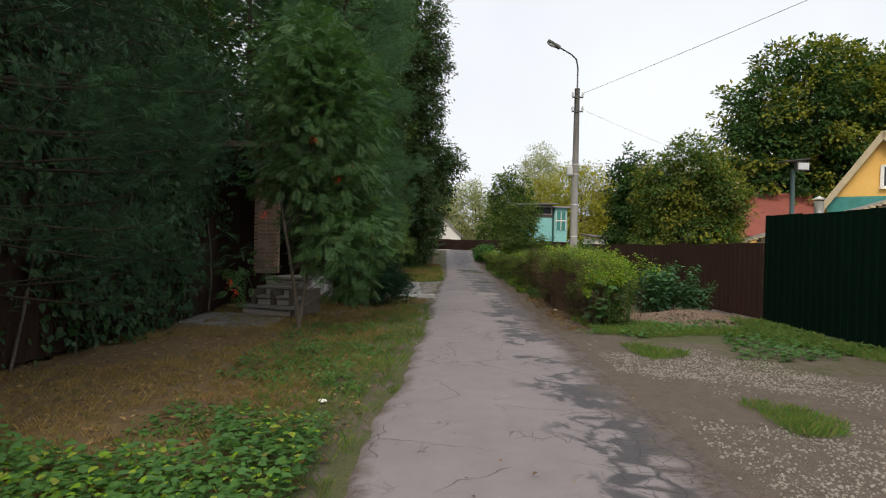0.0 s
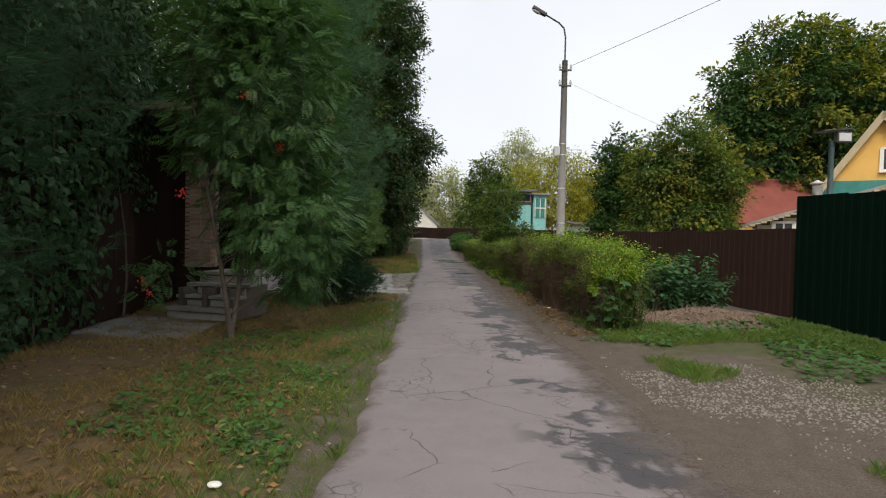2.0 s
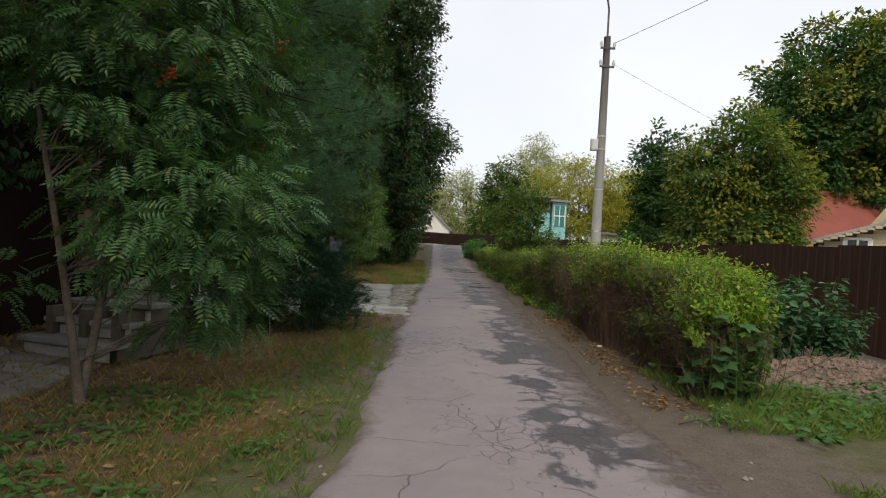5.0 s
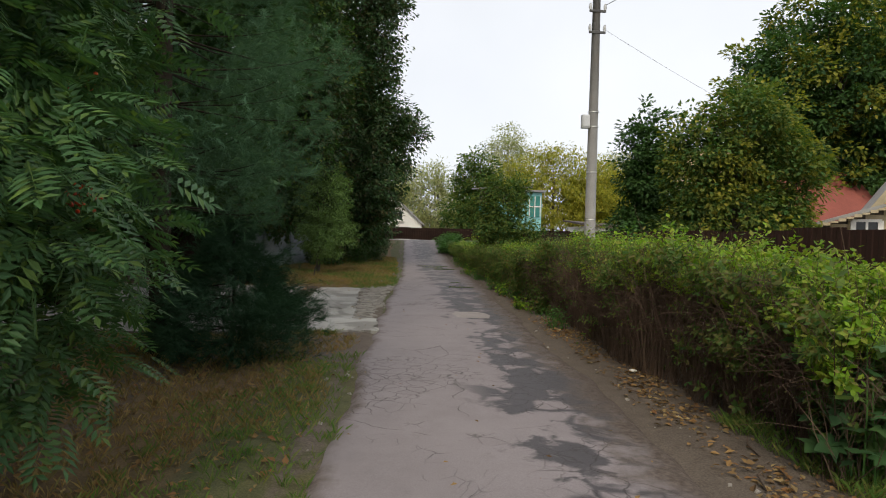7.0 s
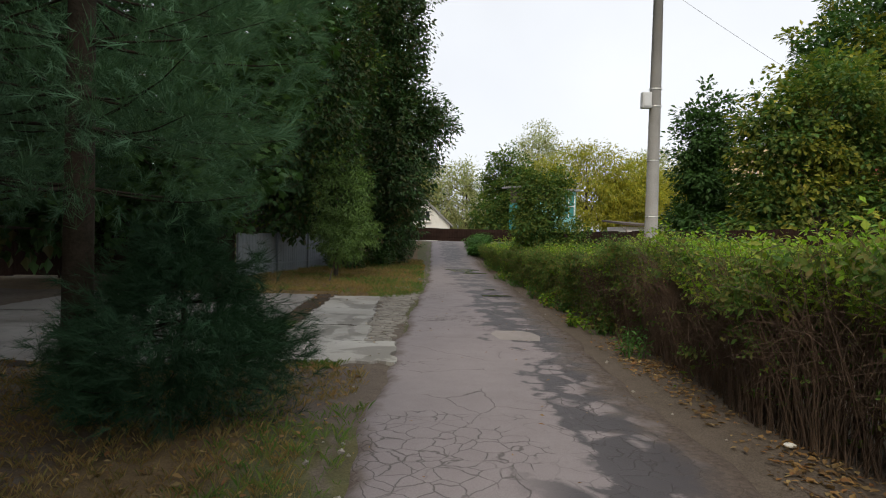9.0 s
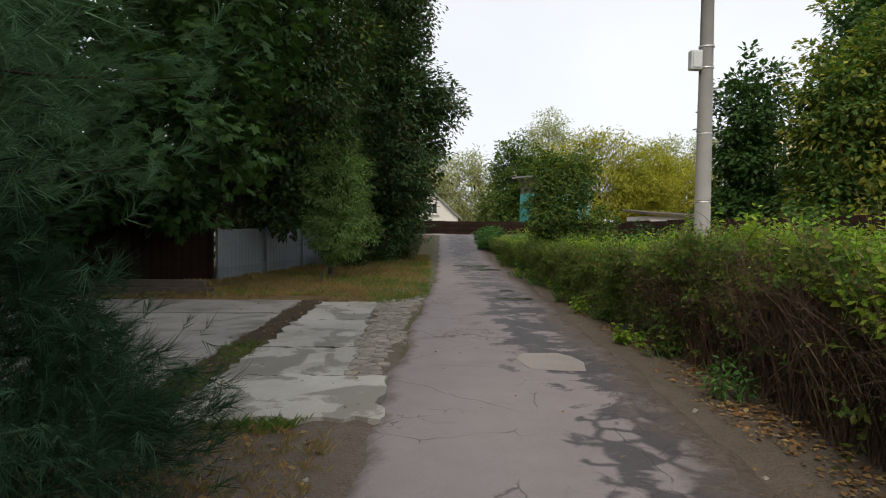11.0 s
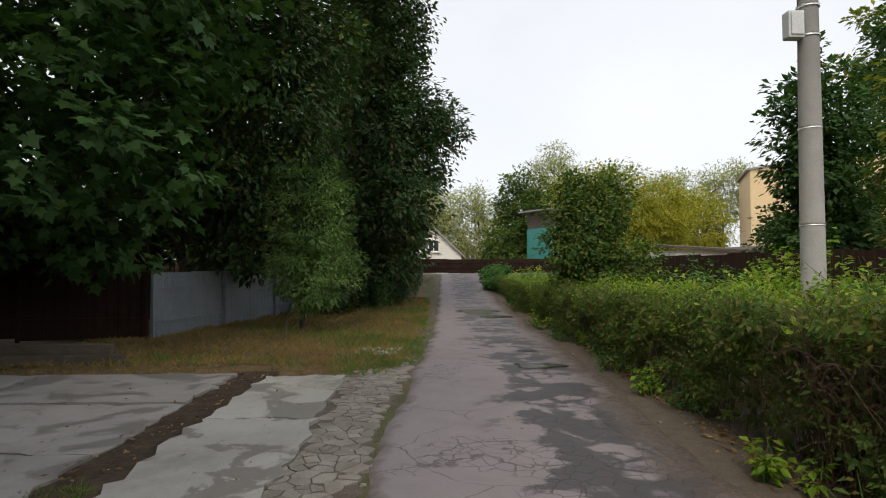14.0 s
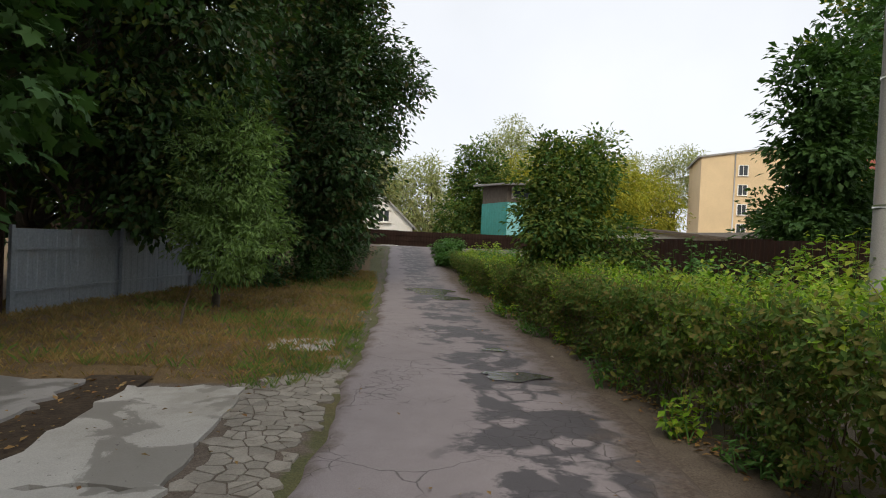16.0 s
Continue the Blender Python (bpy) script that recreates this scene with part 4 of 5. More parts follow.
# ---- ivy on the left wall ----
ivy = thing("ivy", "dense dark climbing ivy over a fence and wall", "climbing plant")
n = 21000
py = rng.uniform(1.5, 12.4, n)
pz = rng.uniform(0.1, 5.2, n) ** 1.0
keep = ~((py > 10.6) & (pz < 1.75)) & (pz < 5.2 - 0.25 * np.abs(wave(py, py, 1.1)))
py, pz = py[keep], pz[keep]
px = -4.15 - 0.045 * (12 - py) + 0.22 * wave(py, pz, 1.6) + 0.12 * wave(py, pz, 3.9, 4) + rng.normal(size=len(py)) * 0.12
v, f = spread(LOBED, np.stack([px, py, pz], 1), rng.normal(size=(len(py), 3)) * 0.5 + [0.25, 0, -1.0], rng.normal(size=(len(py), 3)) * 0.35 + [1, 0, 0.4], 0.095 * (0.6 + 0.8 * rng.random(len(py))))
part("ivy_leaves", mesh_of("ivy_leaves", v, f, ivy_mat), ivy_mat, ivy)
for i in range(14):
    y = 2.5 + 0.68 * i
    x = -4.15 - 0.045 * (12 - y)
    h = np.linspace(0, 1, 8)
    tube("ivy_stem", np.stack([x + 0.05 * np.sin(h * 7 + i), y + 0.25 * np.sin(h * 4 + 2 * i), h * 4.6], 1), 0.02 * (1 - 0.8 * h), bark, ivy, 5)
house = thing("brick_house", "dark brick house wall behind ivy with a porch pillar", "house")
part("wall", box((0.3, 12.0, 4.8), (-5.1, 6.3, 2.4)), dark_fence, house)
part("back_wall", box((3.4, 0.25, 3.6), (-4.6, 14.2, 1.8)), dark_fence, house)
# side wall and porch roof are added, unseen, to keep sun off the porch
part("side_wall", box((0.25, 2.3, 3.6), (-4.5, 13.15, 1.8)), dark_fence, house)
part("shade_roof", box((2.4, 2.6, 0.12), (-3.9, 12.9, 3.35), 0.02), timber, house)
bk = box((0.25, 0.12, 0.065), (0, 0, 0), 0.006)
bme = bpy.data.meshes.new("brick")
bk.to_mesh(bme)
bk.free()
bme.materials.append(brick_mat)
pillar = part("pillar", box((0.36, 0.36, 2.5), (-3.35, 12.75, 2.05)), concrete_dark, house)
for i in range(32):
    for j in range(2):
        o = part("brick", bme, brick_mat, pillar)
        o.matrix_world = pose(-3.35 + ((-0.13 if j else 0.13) if i % 2 else (-0.07 + 0.26 * j - 0.06)), 12.75 - 0.13, 0.84 + i * 0.078)
        o = part("brick", bme, brick_mat, pillar)
        o.matrix_world = pose(-3.35 + 0.13, 12.75 + (-0.1 + 0.2 * j), 0.84 + i * 0.078, 0, 0, 90)
steps = thing("porch_steps", "weathered grey plank porch steps with dark gaps", "steps", at=(-3.0, 11.35, float(ground_z(-3.0, 11.35))), rz=-18)
sr = np.random.default_rng(31)
for i in range(4):
    z, y = 0.17 * (i + 1), 0.26 * i
    part("tread", box((1.06 + 0.08 * sr.random(), 0.3 if i < 3 else 0.9, 0.05), (sr.normal() * 0.02, y + (0.1 if i < 3 else 0.4), z + 0.02), 0.008, m=pose(0, 0, 0, 0, sr.normal() * 0.9, sr.normal() * 0.8)), worn_stone, steps, "worn pale grey plank tread")
    part("riser", box((1.02, 0.035, 0.1), (0, y + 0.015, z - 0.075), 0.005, m=pose(0, 0, 0, 0, sr.normal() * 0.8, 0)), plank_mat, steps)
for x in (-0.4, 0.02, 0.42):
    part("support", box((0.09, 1.1, 0.5), (x, 0.72, 0.25)), timber, steps)

# ---- hedge ----
def sprig(n=11, seed=4, wide=0.32):
    """A leafy shoot, one unit long, along +y."""
    r = np.random.default_rng(seed)
    vs, ts = [(0.012, 0, 0), (-0.012, 0, 0), (0, 0.95, 0)], [(0, 1, 2)]
    for i in range(n):
        u = 0.12 + 0.85 * i / (n - 1)
        a = i * 2.4
        o = np.array([math.cos(a), 0.55, math.sin(a)])
        o /= np.linalg.norm(o)
        w = unit(np.cross(o, [0, 1, 0])) * 0.5
        ln = wide * (1.1 - 0.55 * u) * r.uniform(0.8, 1.2)
        b = np.array([0, u, 0])
        k = len(vs)
        vs += [b, b + o * ln * 0.5 + w * ln * 0.5, b + o * ln + [0, -0.08 * ln, 0], b + o * ln * 0.5 - w * ln * 0.5]
        ts += [(k, k + 1, k + 2), (k, k + 2, k + 3)]
    return np.array(vs, float), np.array(ts)


SPRIG, SPRIG2 = sprig(10, 4, 0.29), sprig(10, 8, 0.28)



def hedge_top(y):
    base = np.interp(y, [10.6, 11.2, 12.5, 17.2, 18.8, 24, 33, 43], [1.08, 1.3, 1.34, 1.38, 1.2, 1.06, 1.0, 0.72])
    return base + 0.06 * wave(y, y, 1.1, 2) + 0.06 * wave(y, y, 2.3, 5) + 0.04 * wave(y, y, 4.9, 1)


def hedge_front(y):
    return np.interp(y, [10.6, 12, 14, 20, 28, 36, 50], [3.02, 2.98, 3.06, 3.28, 3.58, 4.0, 4.75]) + 0.12 * wave(y, y, 1.3, 7) + 0.09 * wave(y, y, 3.1, 2)


def hedge_width(y):
    return np.interp(y, [10.6, 12.5, 16, 20], [0.65, 0.9, 1.3, 1.45])


def patchy(y, z, seed=0):
    """Leafy and bare patches over the hedge's face, -1 to 1."""
    return 0.6 * wave(y, z * 1.6, 2.4, seed) + 0.4 * wave(y, z, 5.7, seed + 2)


hedge = thing("hedge", "overgrown roadside hedge, bright green on top, bare brown twigs below", "hedge")
hr = np.random.default_rng(44)


def hedge_shoots(name, template, x, y, z, aim, size, mat):
    n = len(x)
    v, f = spread(template, np.stack([x, y, z], 1), hr.normal(size=(n, 3)) * 0.45 + aim, hr.normal(size=(n, 3)), size)
    tagged(part(name, mesh_of(name, v, f, mat), mat, hedge), kind="stuff")


# bright shoots of the top, in tussocks of uneven height
# light from above is part of this brighter green
n = 8200
hy = 10.65 + 33 * hr.random(n) ** 1.3
u = hr.random(n)
hx = hedge_front(hy) + 0.06 + hedge_width(hy) * u
tuss = 0.5 + 0.5 * wave(hx, hy, 4.6, 3)
hz = level(hy) + hedge_top(hy) - 0.26 + 0.16 * tuss * hr.random(n) - 0.2 * (u < 0.1)
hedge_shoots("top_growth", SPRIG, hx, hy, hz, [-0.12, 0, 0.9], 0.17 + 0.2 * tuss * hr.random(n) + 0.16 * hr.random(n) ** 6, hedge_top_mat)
# duller shoots below them and among the twigs of the face
# their duller green also holds some of the shade on the face
n = 11500
hy = 10.65 + 33 * hr.random(n) ** 1.25
w = hr.random(n) ** 0.62
leafy = np.clip(0.04 + 0.75 * w ** 8 + np.clip((hy - 16.5) / 4, 0, 0.8), 0, 1) + 0.5 * patchy(hy, w * 2.2, 2)
keep = hr.random(n) < leafy
hy, w = hy[keep], w[keep]
n = len(hy)
bulge = 0.26 * patchy(hy, w * 2.2, 2)
hx = hedge_front(hy) + 0.2 * (1 - w) - bulge + 0.12 * np.abs(hr.normal(size=n)) + 0.05
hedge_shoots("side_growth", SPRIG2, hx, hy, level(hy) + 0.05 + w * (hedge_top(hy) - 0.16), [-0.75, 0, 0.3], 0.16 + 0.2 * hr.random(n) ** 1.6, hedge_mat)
# leaves of the shaded inside
n = 15000
hy = 10.7 + 33 * hr.random(n) ** 1.2
hx = hedge_front(hy) + 0.28 + (hedge_width(hy) - 0.3) * hr.random(n)
hz = level(hy) + 0.08 + hr.random(n) ** 0.8 * (hedge_top(hy) - 0.25)
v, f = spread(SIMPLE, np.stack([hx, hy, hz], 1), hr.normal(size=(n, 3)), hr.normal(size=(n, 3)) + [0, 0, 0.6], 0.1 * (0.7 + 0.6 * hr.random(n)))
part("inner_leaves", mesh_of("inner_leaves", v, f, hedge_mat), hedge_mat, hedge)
# tangled twigs: upright stems that fork into crossing side shoots
chunks = []
for i in range(3400):
    y = 10.7 + (8.5 * hr.random() if i % 4 else 26 * hr.random())
    h = float(hedge_top(y)) * hr.uniform(0.55, 1.0)
    x = float(hedge_front(y)) + 0.12 + abs(hr.normal()) * 0.3
    z, r0 = float(level(y)), hr.uniform(0.0025, 0.0055)
    e = hr.normal(size=2) * [0.12, 0.26]
    mid = np.array([x + e[0] * 0.35 + hr.normal() * 0.05, y + e[1] * 0.4 + hr.normal() * 0.07, z + h * hr.uniform(0.35, 0.6)])
    top = np.array([x + e[0] - 0.14 * hr.random(), y + e[1] * 1.2, z + h])
    chunks.append(tube_arrays([(x, y, z), mid, top], [r0, r0 * 0.8, r0 * 0.4], 3))
    for k in range(2):
        b = mid + (top - mid) * hr.random()
        d = np.array([-0.22 * hr.random() + hr.normal() * 0.08, hr.normal() * 0.24, hr.normal() * 0.16 + 0.05])
        chunks.append(tube_arrays([b, b + d * 0.55 + [0, 0, 0.03], b + d], [r0 * 0.6, r0 * 0.5, r0 * 0.25], 3))
v, f = joined(chunks)
tagged(part("twig_mass", mesh_of("twig_mass", v, f, twig_mat), twig_mat, hedge), kind="stuff")


def shrub(name, label, cx, cy, rx, ry, h, n, size, template, mat, seed, stems=24, group="", category="shrub"):
    r = np.random.default_rng(seed)
    z = float(ground_z(cx, cy))
    t = thing(name, label, category, group, (cx, cy, z))
    chunks, P, A = [], [], []
    for i in range(stems):
        a, q = r.uniform(0, 2 * math.pi), math.sqrt(r.random())
        b = np.array([rx * q * math.cos(a) * 0.7, ry * q * math.sin(a) * 0.7, 0])
        top = b * 1.35 + [r.normal() * 0.08, r.normal() * 0.08, h * r.uniform(0.65, 1.05) * (1 - 0.35 * q * q)]
        m = (b + top) / 2 + [*(r.normal(size=2) * 0.03), 0]
        chunks.append(tube_arrays([b, m, top], [0.008, 0.006, 0.002], 4))
        k = n // stems
        u = r.uniform(0.2, 1.0, k)[:, None]
        an = r.uniform(0, 2 * math.pi, k)
        o = np.stack([np.cos(an), np.sin(an), r.normal(size=k) * 0.3], 1)
        P.append(b + (top - b) * u + o * size * 0.4)
        A.append(o + [0, 0, -0.15])
    v, f = joined(chunks)
    tagged(part("stem_mass", mesh_of("stem_mass", v, f, weed_mat), weed_mat, t), kind="stuff")
    P, A = np.concatenate(P), np.concatenate(A)
    v, f = spread(template, P, A, r.normal(size=A.shape) * 0.3 + [0, 0, 1], size * (0.6 + 0.7 * r.random(len(P))))
    tagged(part("foliage", mesh_of("foliage", v, f, mat), mat, t), kind="stuff")
    return t


shrub("weed_clump", "dark leafy nettle clump against the brown fence", 5.5, 12.95, 0.95, 0.45, 1.15, 2600, 0.12, SIMPLE, nettle_mat, 51, 60)
shrub("maple_sapling", "maple sapling growing out of the hedge end", 3.25, 10.75, 0.3, 0.25, 1.3, 130, 0.15, MAPLE, rowan_mat, 52, 10)
shrub("hedge_bush", "leafy bush closing the hedge end", 3.45, 10.9, 0.45, 0.3, 1.2, 1500, 0.07, SIMPLE, hedge_mat, 54, 40)
shrub("weed_clump", "leafy weeds sprouting through the hedge", 3.7, 11.2, 0.3, 0.5, 1.3, 800, 0.075, SIMPLE, hedge_mat, 53, 36)
for i, (x, y, rx, ry, h) in enumerate(((5.6, 15.5, 0.9, 1.8, 1.35), (5.3, 19.6, 0.8, 1.8, 1.95), (6.0, 22.9, 0.8, 1.8, 1.9), (5.9, 25.9, 0.8, 1.6, 1.7), (5.8, 30.5, 1.0, 1.6, 1.6), (5.6, 34.0, 1.2, 1.8, 1.5), (4.4, 31.5, 0.7, 1.6, 1.3), (5.2, 38, 1.0, 2.0, 1.3), (5.6, 41.5, 1.0, 1.6, 1.3))):
    shrub("weed_thicket", "tall green weeds behind the hedge", x, y, rx, ry, h, 3000, 0.1, SIMPLE, weed_mat if i % 2 else hedge_top_mat, 60 + i, 70, "weeds behind the hedge")
for i, (x, y, rx, ry, h) in enumerate(((4.2, 43.5, 0.6, 1.4, 0.7), (4.5, 47, 0.7, 1.6, 0.9), (5.2, 50.5, 0.8, 1.2, 0.9))):
    shrub("weed_thicket", "blue-green weeds at the lane's edge", x, y, rx, ry, h, 1600, 0.16, SIMPLE, weed_mat, 80 + i, 40, "weeds at the lane's edge")

# ---- pole with lamp, cables ----
pole = thing("street_lamp", "grey concrete utility pole with an arm lamp and box", "street lamp", at=(5.6, 22.3, 0))
tube("post", [(0, 0, -0.1), (0, 0, 3.7), (0, 0, 7.5)], [0.15, 0.125, 0.095], pole_mat, pole, 14)
tube("arm", [(0, 0, 7.4), (0, 0, 8.3), (-0.06, 0, 8.6), (-0.25, 0, 8.78), (-0.75, 0, 9.05)], [0.03] * 5, steel, pole)
head = box((0.55, 0.2, 0.12), (0, 0, 0), 0.04)
h = part("lamp_head", head, steel, pole, "grey lamp head with a glass bowl")
h.matrix_local = pose(-0.93, 0, 9.14, 0, 28, 0)
bm = bmesh.new()
bmesh.ops.create_uvsphere(bm, u_segments=12, v_segments=6, radius=0.1)
g = part("glass_bowl", bm, plastic, h, "clear glass bowl", True)
g.matrix_local = pose(-0.08, 0, -0.06) @ Matrix.Diagonal((1.8, 0.85, 0.6, 1))
for z in (7.15, 6.62):
    part("crossbar", box((0.42, 0.05, 0.05), (0, -0.1, z)), steel, pole)
    for x in (-0.19, 0.19):
        tube("insulator", [(x, -0.1, z), (x, -0.1, z + 0.08), (x, -0.1, z + 0.14), (x, -0.1, z + 0.19)], [0.015, 0.045, 0.04, 0.02], plastic, pole, 8)
cab = part("meter_box", box((0.2, 0.15, 0.34), (-0.22, -0.05, 4.38), 0.02), plastic, pole, "pale grey meter box")
part("door", box((0.15, 0.02, 0.27), (-0.22, -0.133, 4.38), 0.006), plastic, cab)
for z in (4.62, 4.25, 3.1, 1.9):
    tube("strap", [(0, 0, z), (0, 0, z + 0.03)], [0.135 if z > 3 else 0.145, 0.135 if z > 3 else 0.145], galv, pole, 14)


def cable(label, a, b, sag, r=0.007):
    s = np.linspace(0, 1, 24)
    a, b = np.array(a), np.array(b)
    p = a + (b - a) * s[:, None]
    p[:, 2] -= sag * 4 * s * (1 - s)
    v, f = tube_arrays(p, [r] * 24, 5)
    return tagged(part("cable", mesh_of("cable", v, f, wire_mat, True), wire_mat), label, "cable", "overhead cables")


cable("overhead cable strung from the concrete pole", (5.79, 22.2, 7.3), (15.5, -12, 7.6), 0.3)
cable("thin service cable from the pole to a house", (5.79, 22.2, 6.7), (21, 31, 4.6), 0.3, 0.004)

# ---- flood lamp by the green fence ----
fl = thing("flood_lamp", "flood lamp on a short grey-blue pole by the fence", "lamp", at=(7.28, 11.6, 0))
tube("post", [(0, 0, 0), (0, 0, 3.15)], [0.045, 0.045], rough_mat("blue_grey_paint", (0.12, 0.19, 0.22), (0.18, 0.26, 0.29), 3, 40, 0.6), fl, 10)
part("roof_plate", box((0.5, 0.34, 0.02), (-0.02, -0.02, 3.32), 0.004, m=pose(0, 0, 0, 0, -6, 0)), steel, fl)
hd = part("lamp_head", box((0.26, 0.1, 0.18), (0.1, -0.12, 3.2), 0.015), steel, fl)
part("lens", box((0.21, 0.01, 0.13), (0.1, -0.176, 3.2)), plastic, hd)
tube("bracket", [(0, 0, 3.1), (0.05, -0.06, 3.2), (0.1, -0.1, 3.2)], [0.02] * 3, steel, fl)


# ---- houses beyond the right fence ----
def window_part(parent, w, h, at, rz=0, bars=1):
    """A casement: frame, pane and sill."""
    m = Matrix.Translation(at) @ pose(0, 0, 0, 0, 0, rz)
    wd = new("window")
    wd.parent = parent
    wd.matrix_local = m
    bm = bmesh.new()
    for sx, sz, px, pz in ((w, 0.09, 0, h / 2), (w, 0.09, 0, -h / 2), (0.09, h, -w / 2, 0), (0.09, h, w / 2, 0)):
        box((sx + 0.05, 0.1, sz), (px, 0, pz), 0, bm)
    for i in range(bars):
        box((0.06, 0.08, h), (-w / 2 + w * (i + 1) / (bars + 1), 0, 0), 0, bm)
    part("frame", bm, white_paint, wd)
    part("pane", box((w, 0.02, h), (0, 0.03, 0)), glass, wd)
    part("sill", box((w + 0.2, 0.18, 0.05), (0, -0.06, -h / 2 - 0.06)), white_paint, wd)
    return wd


def gable_roof(w, d, rise, thick=0.12, over=0.35):
    """Two slopes; ridge along y at the origin's middle, eaves at z 0."""
    bm = bmesh.new()
    a = math.atan2(rise, w / 2)
    ln = math.hypot(w / 2, rise) + over
    for s in (-1, 1):
        m = pose(0, 0, 0, 0, math.degrees(a) * s, 0)
        c = m @ Vector((s * ln / 2, 0, 0))
        box((ln, d + 2 * over, thick), (c.x, 0, rise + c.z + thick / 2), 0, bm, m)
    return bm


def gable_wall(w, h, rise, thick=0.2):
    bm = bmesh.new()
    pts = [(-w / 2, 0), (w / 2, 0), (w / 2, h), (0, h + rise), (-w / 2, h)]
    f = bm.faces.new([bm.verts.new((x, 0, z)) for x, z in pts])
    g = bmesh.ops.extrude_face_region(bm, geom=[f])
    bmesh.ops.translate(bm, verts=[v for v in g["geom"] if isinstance(v, bmesh.types.BMVert)], vec=(0, thick, 0))
    return bm


def cottage(name, label, at, rz, w, d, h, rise, wall, roof, category="house"):
    c = thing(name, label, category, at=at, rz=rz)
    part("front_wall", gable_wall(w, h, rise), wall, c)
    o = part("back_wall", gable_wall(w, h, rise), wall, c)
    o.location = (0, d - 0.2, 0)
    for s in (-1, 1):
        part("side_wall", box((0.2, d - 0.42, h), (s * (w / 2 - 0.1), d / 2, h / 2)), wall, c)
    r = part("roof", gable_roof(w, d, rise), roof, c)
    r.location = (0, d / 2, h)
    return c


yh = cottage("gabled_house", "yellow gabled house with a teal band and pale roof edges", (20.4, 26.0, 0), -36, 5.2, 7, 2.9, 3.8, orange_wall, grey_roof)
part("teal_band", box((4.1, 0.06, 0.75), (0, -0.04, 3.75)), teal_paint, yh)
window_part(yh, 0.6, 0.95, (0.3, -0.05, 5.0), 0)
a = math.degrees(math.atan2(3.8, 2.6))
for s in (-1, 1):
    part("bargeboard", box((5.2, 0.08, 0.26), (s * 1.42, -0.42, 4.78), 0, m=pose(0, 0, 0, 0, a * s, 0)), cream_board, yh)
cottage("red_roof_house", "house with a dull red metal roof behind trees", (26.0, 38.5, 0), 90, 5.6, 6.2, 2.6, 2.7, orange_wall, red_roof)
wh = thing("wooden_house", "low cream clapboard house with white fretted eaves", "house", at=(14.3, 25.2, 0), rz=-32)
bm = bmesh.new()
f = bm.faces.new([bm.verts.new(p) for p in ((0, 0, 0), (5.2, 0, 0), (5.2, 0, 3.75), (0, 0, 2.05))])
g = bmesh.ops.extrude_face_region(bm, geom=[f])
bmesh.ops.translate(bm, verts=[v for v in g["geom"] if isinstance(v, bmesh.types.BMVert)], vec=(0, 3, 0))
part("wall", bm, timber, wh)
for i in range(24):
    z = 0.08 + i * 0.148
    x0 = max(0.0, (z + 0.1 - 2.05) / 0.327)
    part("board", box((5.2 - x0, 0.03, 0.145), ((5.2 + x0) / 2, -0.02, z), 0, m=pose(0, 0, 0, -4, 0, 0)), cream_board, wh)
for x in (1.1, 2.6, 4.2):
    window_part(wh, 0.7, 0.62, (x, -0.08, 1.88))
part("roof", box((6.0, 3.7, 0.1), (2.3, 1.3, 2.9), 0, m=pose(0, 0, 0, 0, -18.1, 0)), grey_roof, wh)
bm = bmesh.new()
for i in range(29):
    box((0.19, 0.03, 0.06 + 0.03 * (i % 2)), (-0.6 + i * 0.2, -0.57, 1.86 + (i * 0.2) * 0.327), 0, bm)
part("fretted_edge", bm, cream_board, wh)
ch = part("flue", mesh_of("flue", *tube_arrays([(0, 0, 0), (0, 0, 1.0)], [0.19, 0.19], 14), galv, True), galv, wh, "shiny steel flue pipe")
ch.location = (2.3, 1.6, 2.75)
cap = part("cap", mesh_of("cap", *tube_arrays([(0, 0, 0), (0, 0, 0.14)], [0.3, 0.05], 14), galv, True), galv, ch)
cap.location = (0, 0, 1.08)

# ---- teal booth, far house, block ----
booth = thing("teal_house", "small two-storey teal and cyan house with a grey attic", "house", at=(10.4, 60.0, 0.9), rz=16)
part("body", box((2.7, 4.0, 3.6), (1.35, 2.0, 1.8)), teal_paint, booth)
part("front_panel", box((2.6, 0.06, 2.4), (1.36, -0.04, 2.35)), cyan_paint, booth)
for i in range(10):
    part("side_board", box((0.05, 0.38, 3.55), (-0.03, 0.2 + i * 0.4, 1.78)), teal_paint, booth)
part("attic", box((2.7, 4.0, 1.3), (1.35, 2.0, 4.25)), timber, booth)
part("attic_frame", box((2.3, 0.08, 0.9), (1.5, -0.05, 4.3)), plank_mat, booth)
part("attic_pane", box((2.0, 0.05, 0.65), (1.5, -0.09, 4.3)), glass, booth)
part("roof", box((3.7, 5.2, 0.14), (1.2, 1.9, 5.03), 0.02, m=pose(0, 0, 0, 2, -3, 0)), worn_stone, booth)
ver = thing("veranda_house", "cyan veranda house with a barred window, far off", "house", at=(13.2, 60.6, 0.9))
part("wall", box((1.3, 3.0, 4.6), (0.65, 1.5, 2.3)), cyan_paint, ver)
part("window_band", box((1.1, 0.06, 1.9), (0.66, -0.05, 3.3)), teal_paint, ver)
for i in range(3):
    part("bar", box((0.06, 0.05, 1.9), (0.16 + i * 0.5, -0.1, 3.3)), white_paint, ver)
part("mid_rail", box((1.1, 0.07, 0.1), (0.66, -0.1, 3.3)), white_paint, ver)
part("roof", box((1.9, 3.8, 0.15), (0.65, 1.5, 4.7)), grey_roof, ver)
gw = cottage("white_house", "white gabled house beyond the cross street", (0.6, 62.2, 0.9), 0, 6.2, 8, 1.5, 2.9, white_wall, grey_roof)
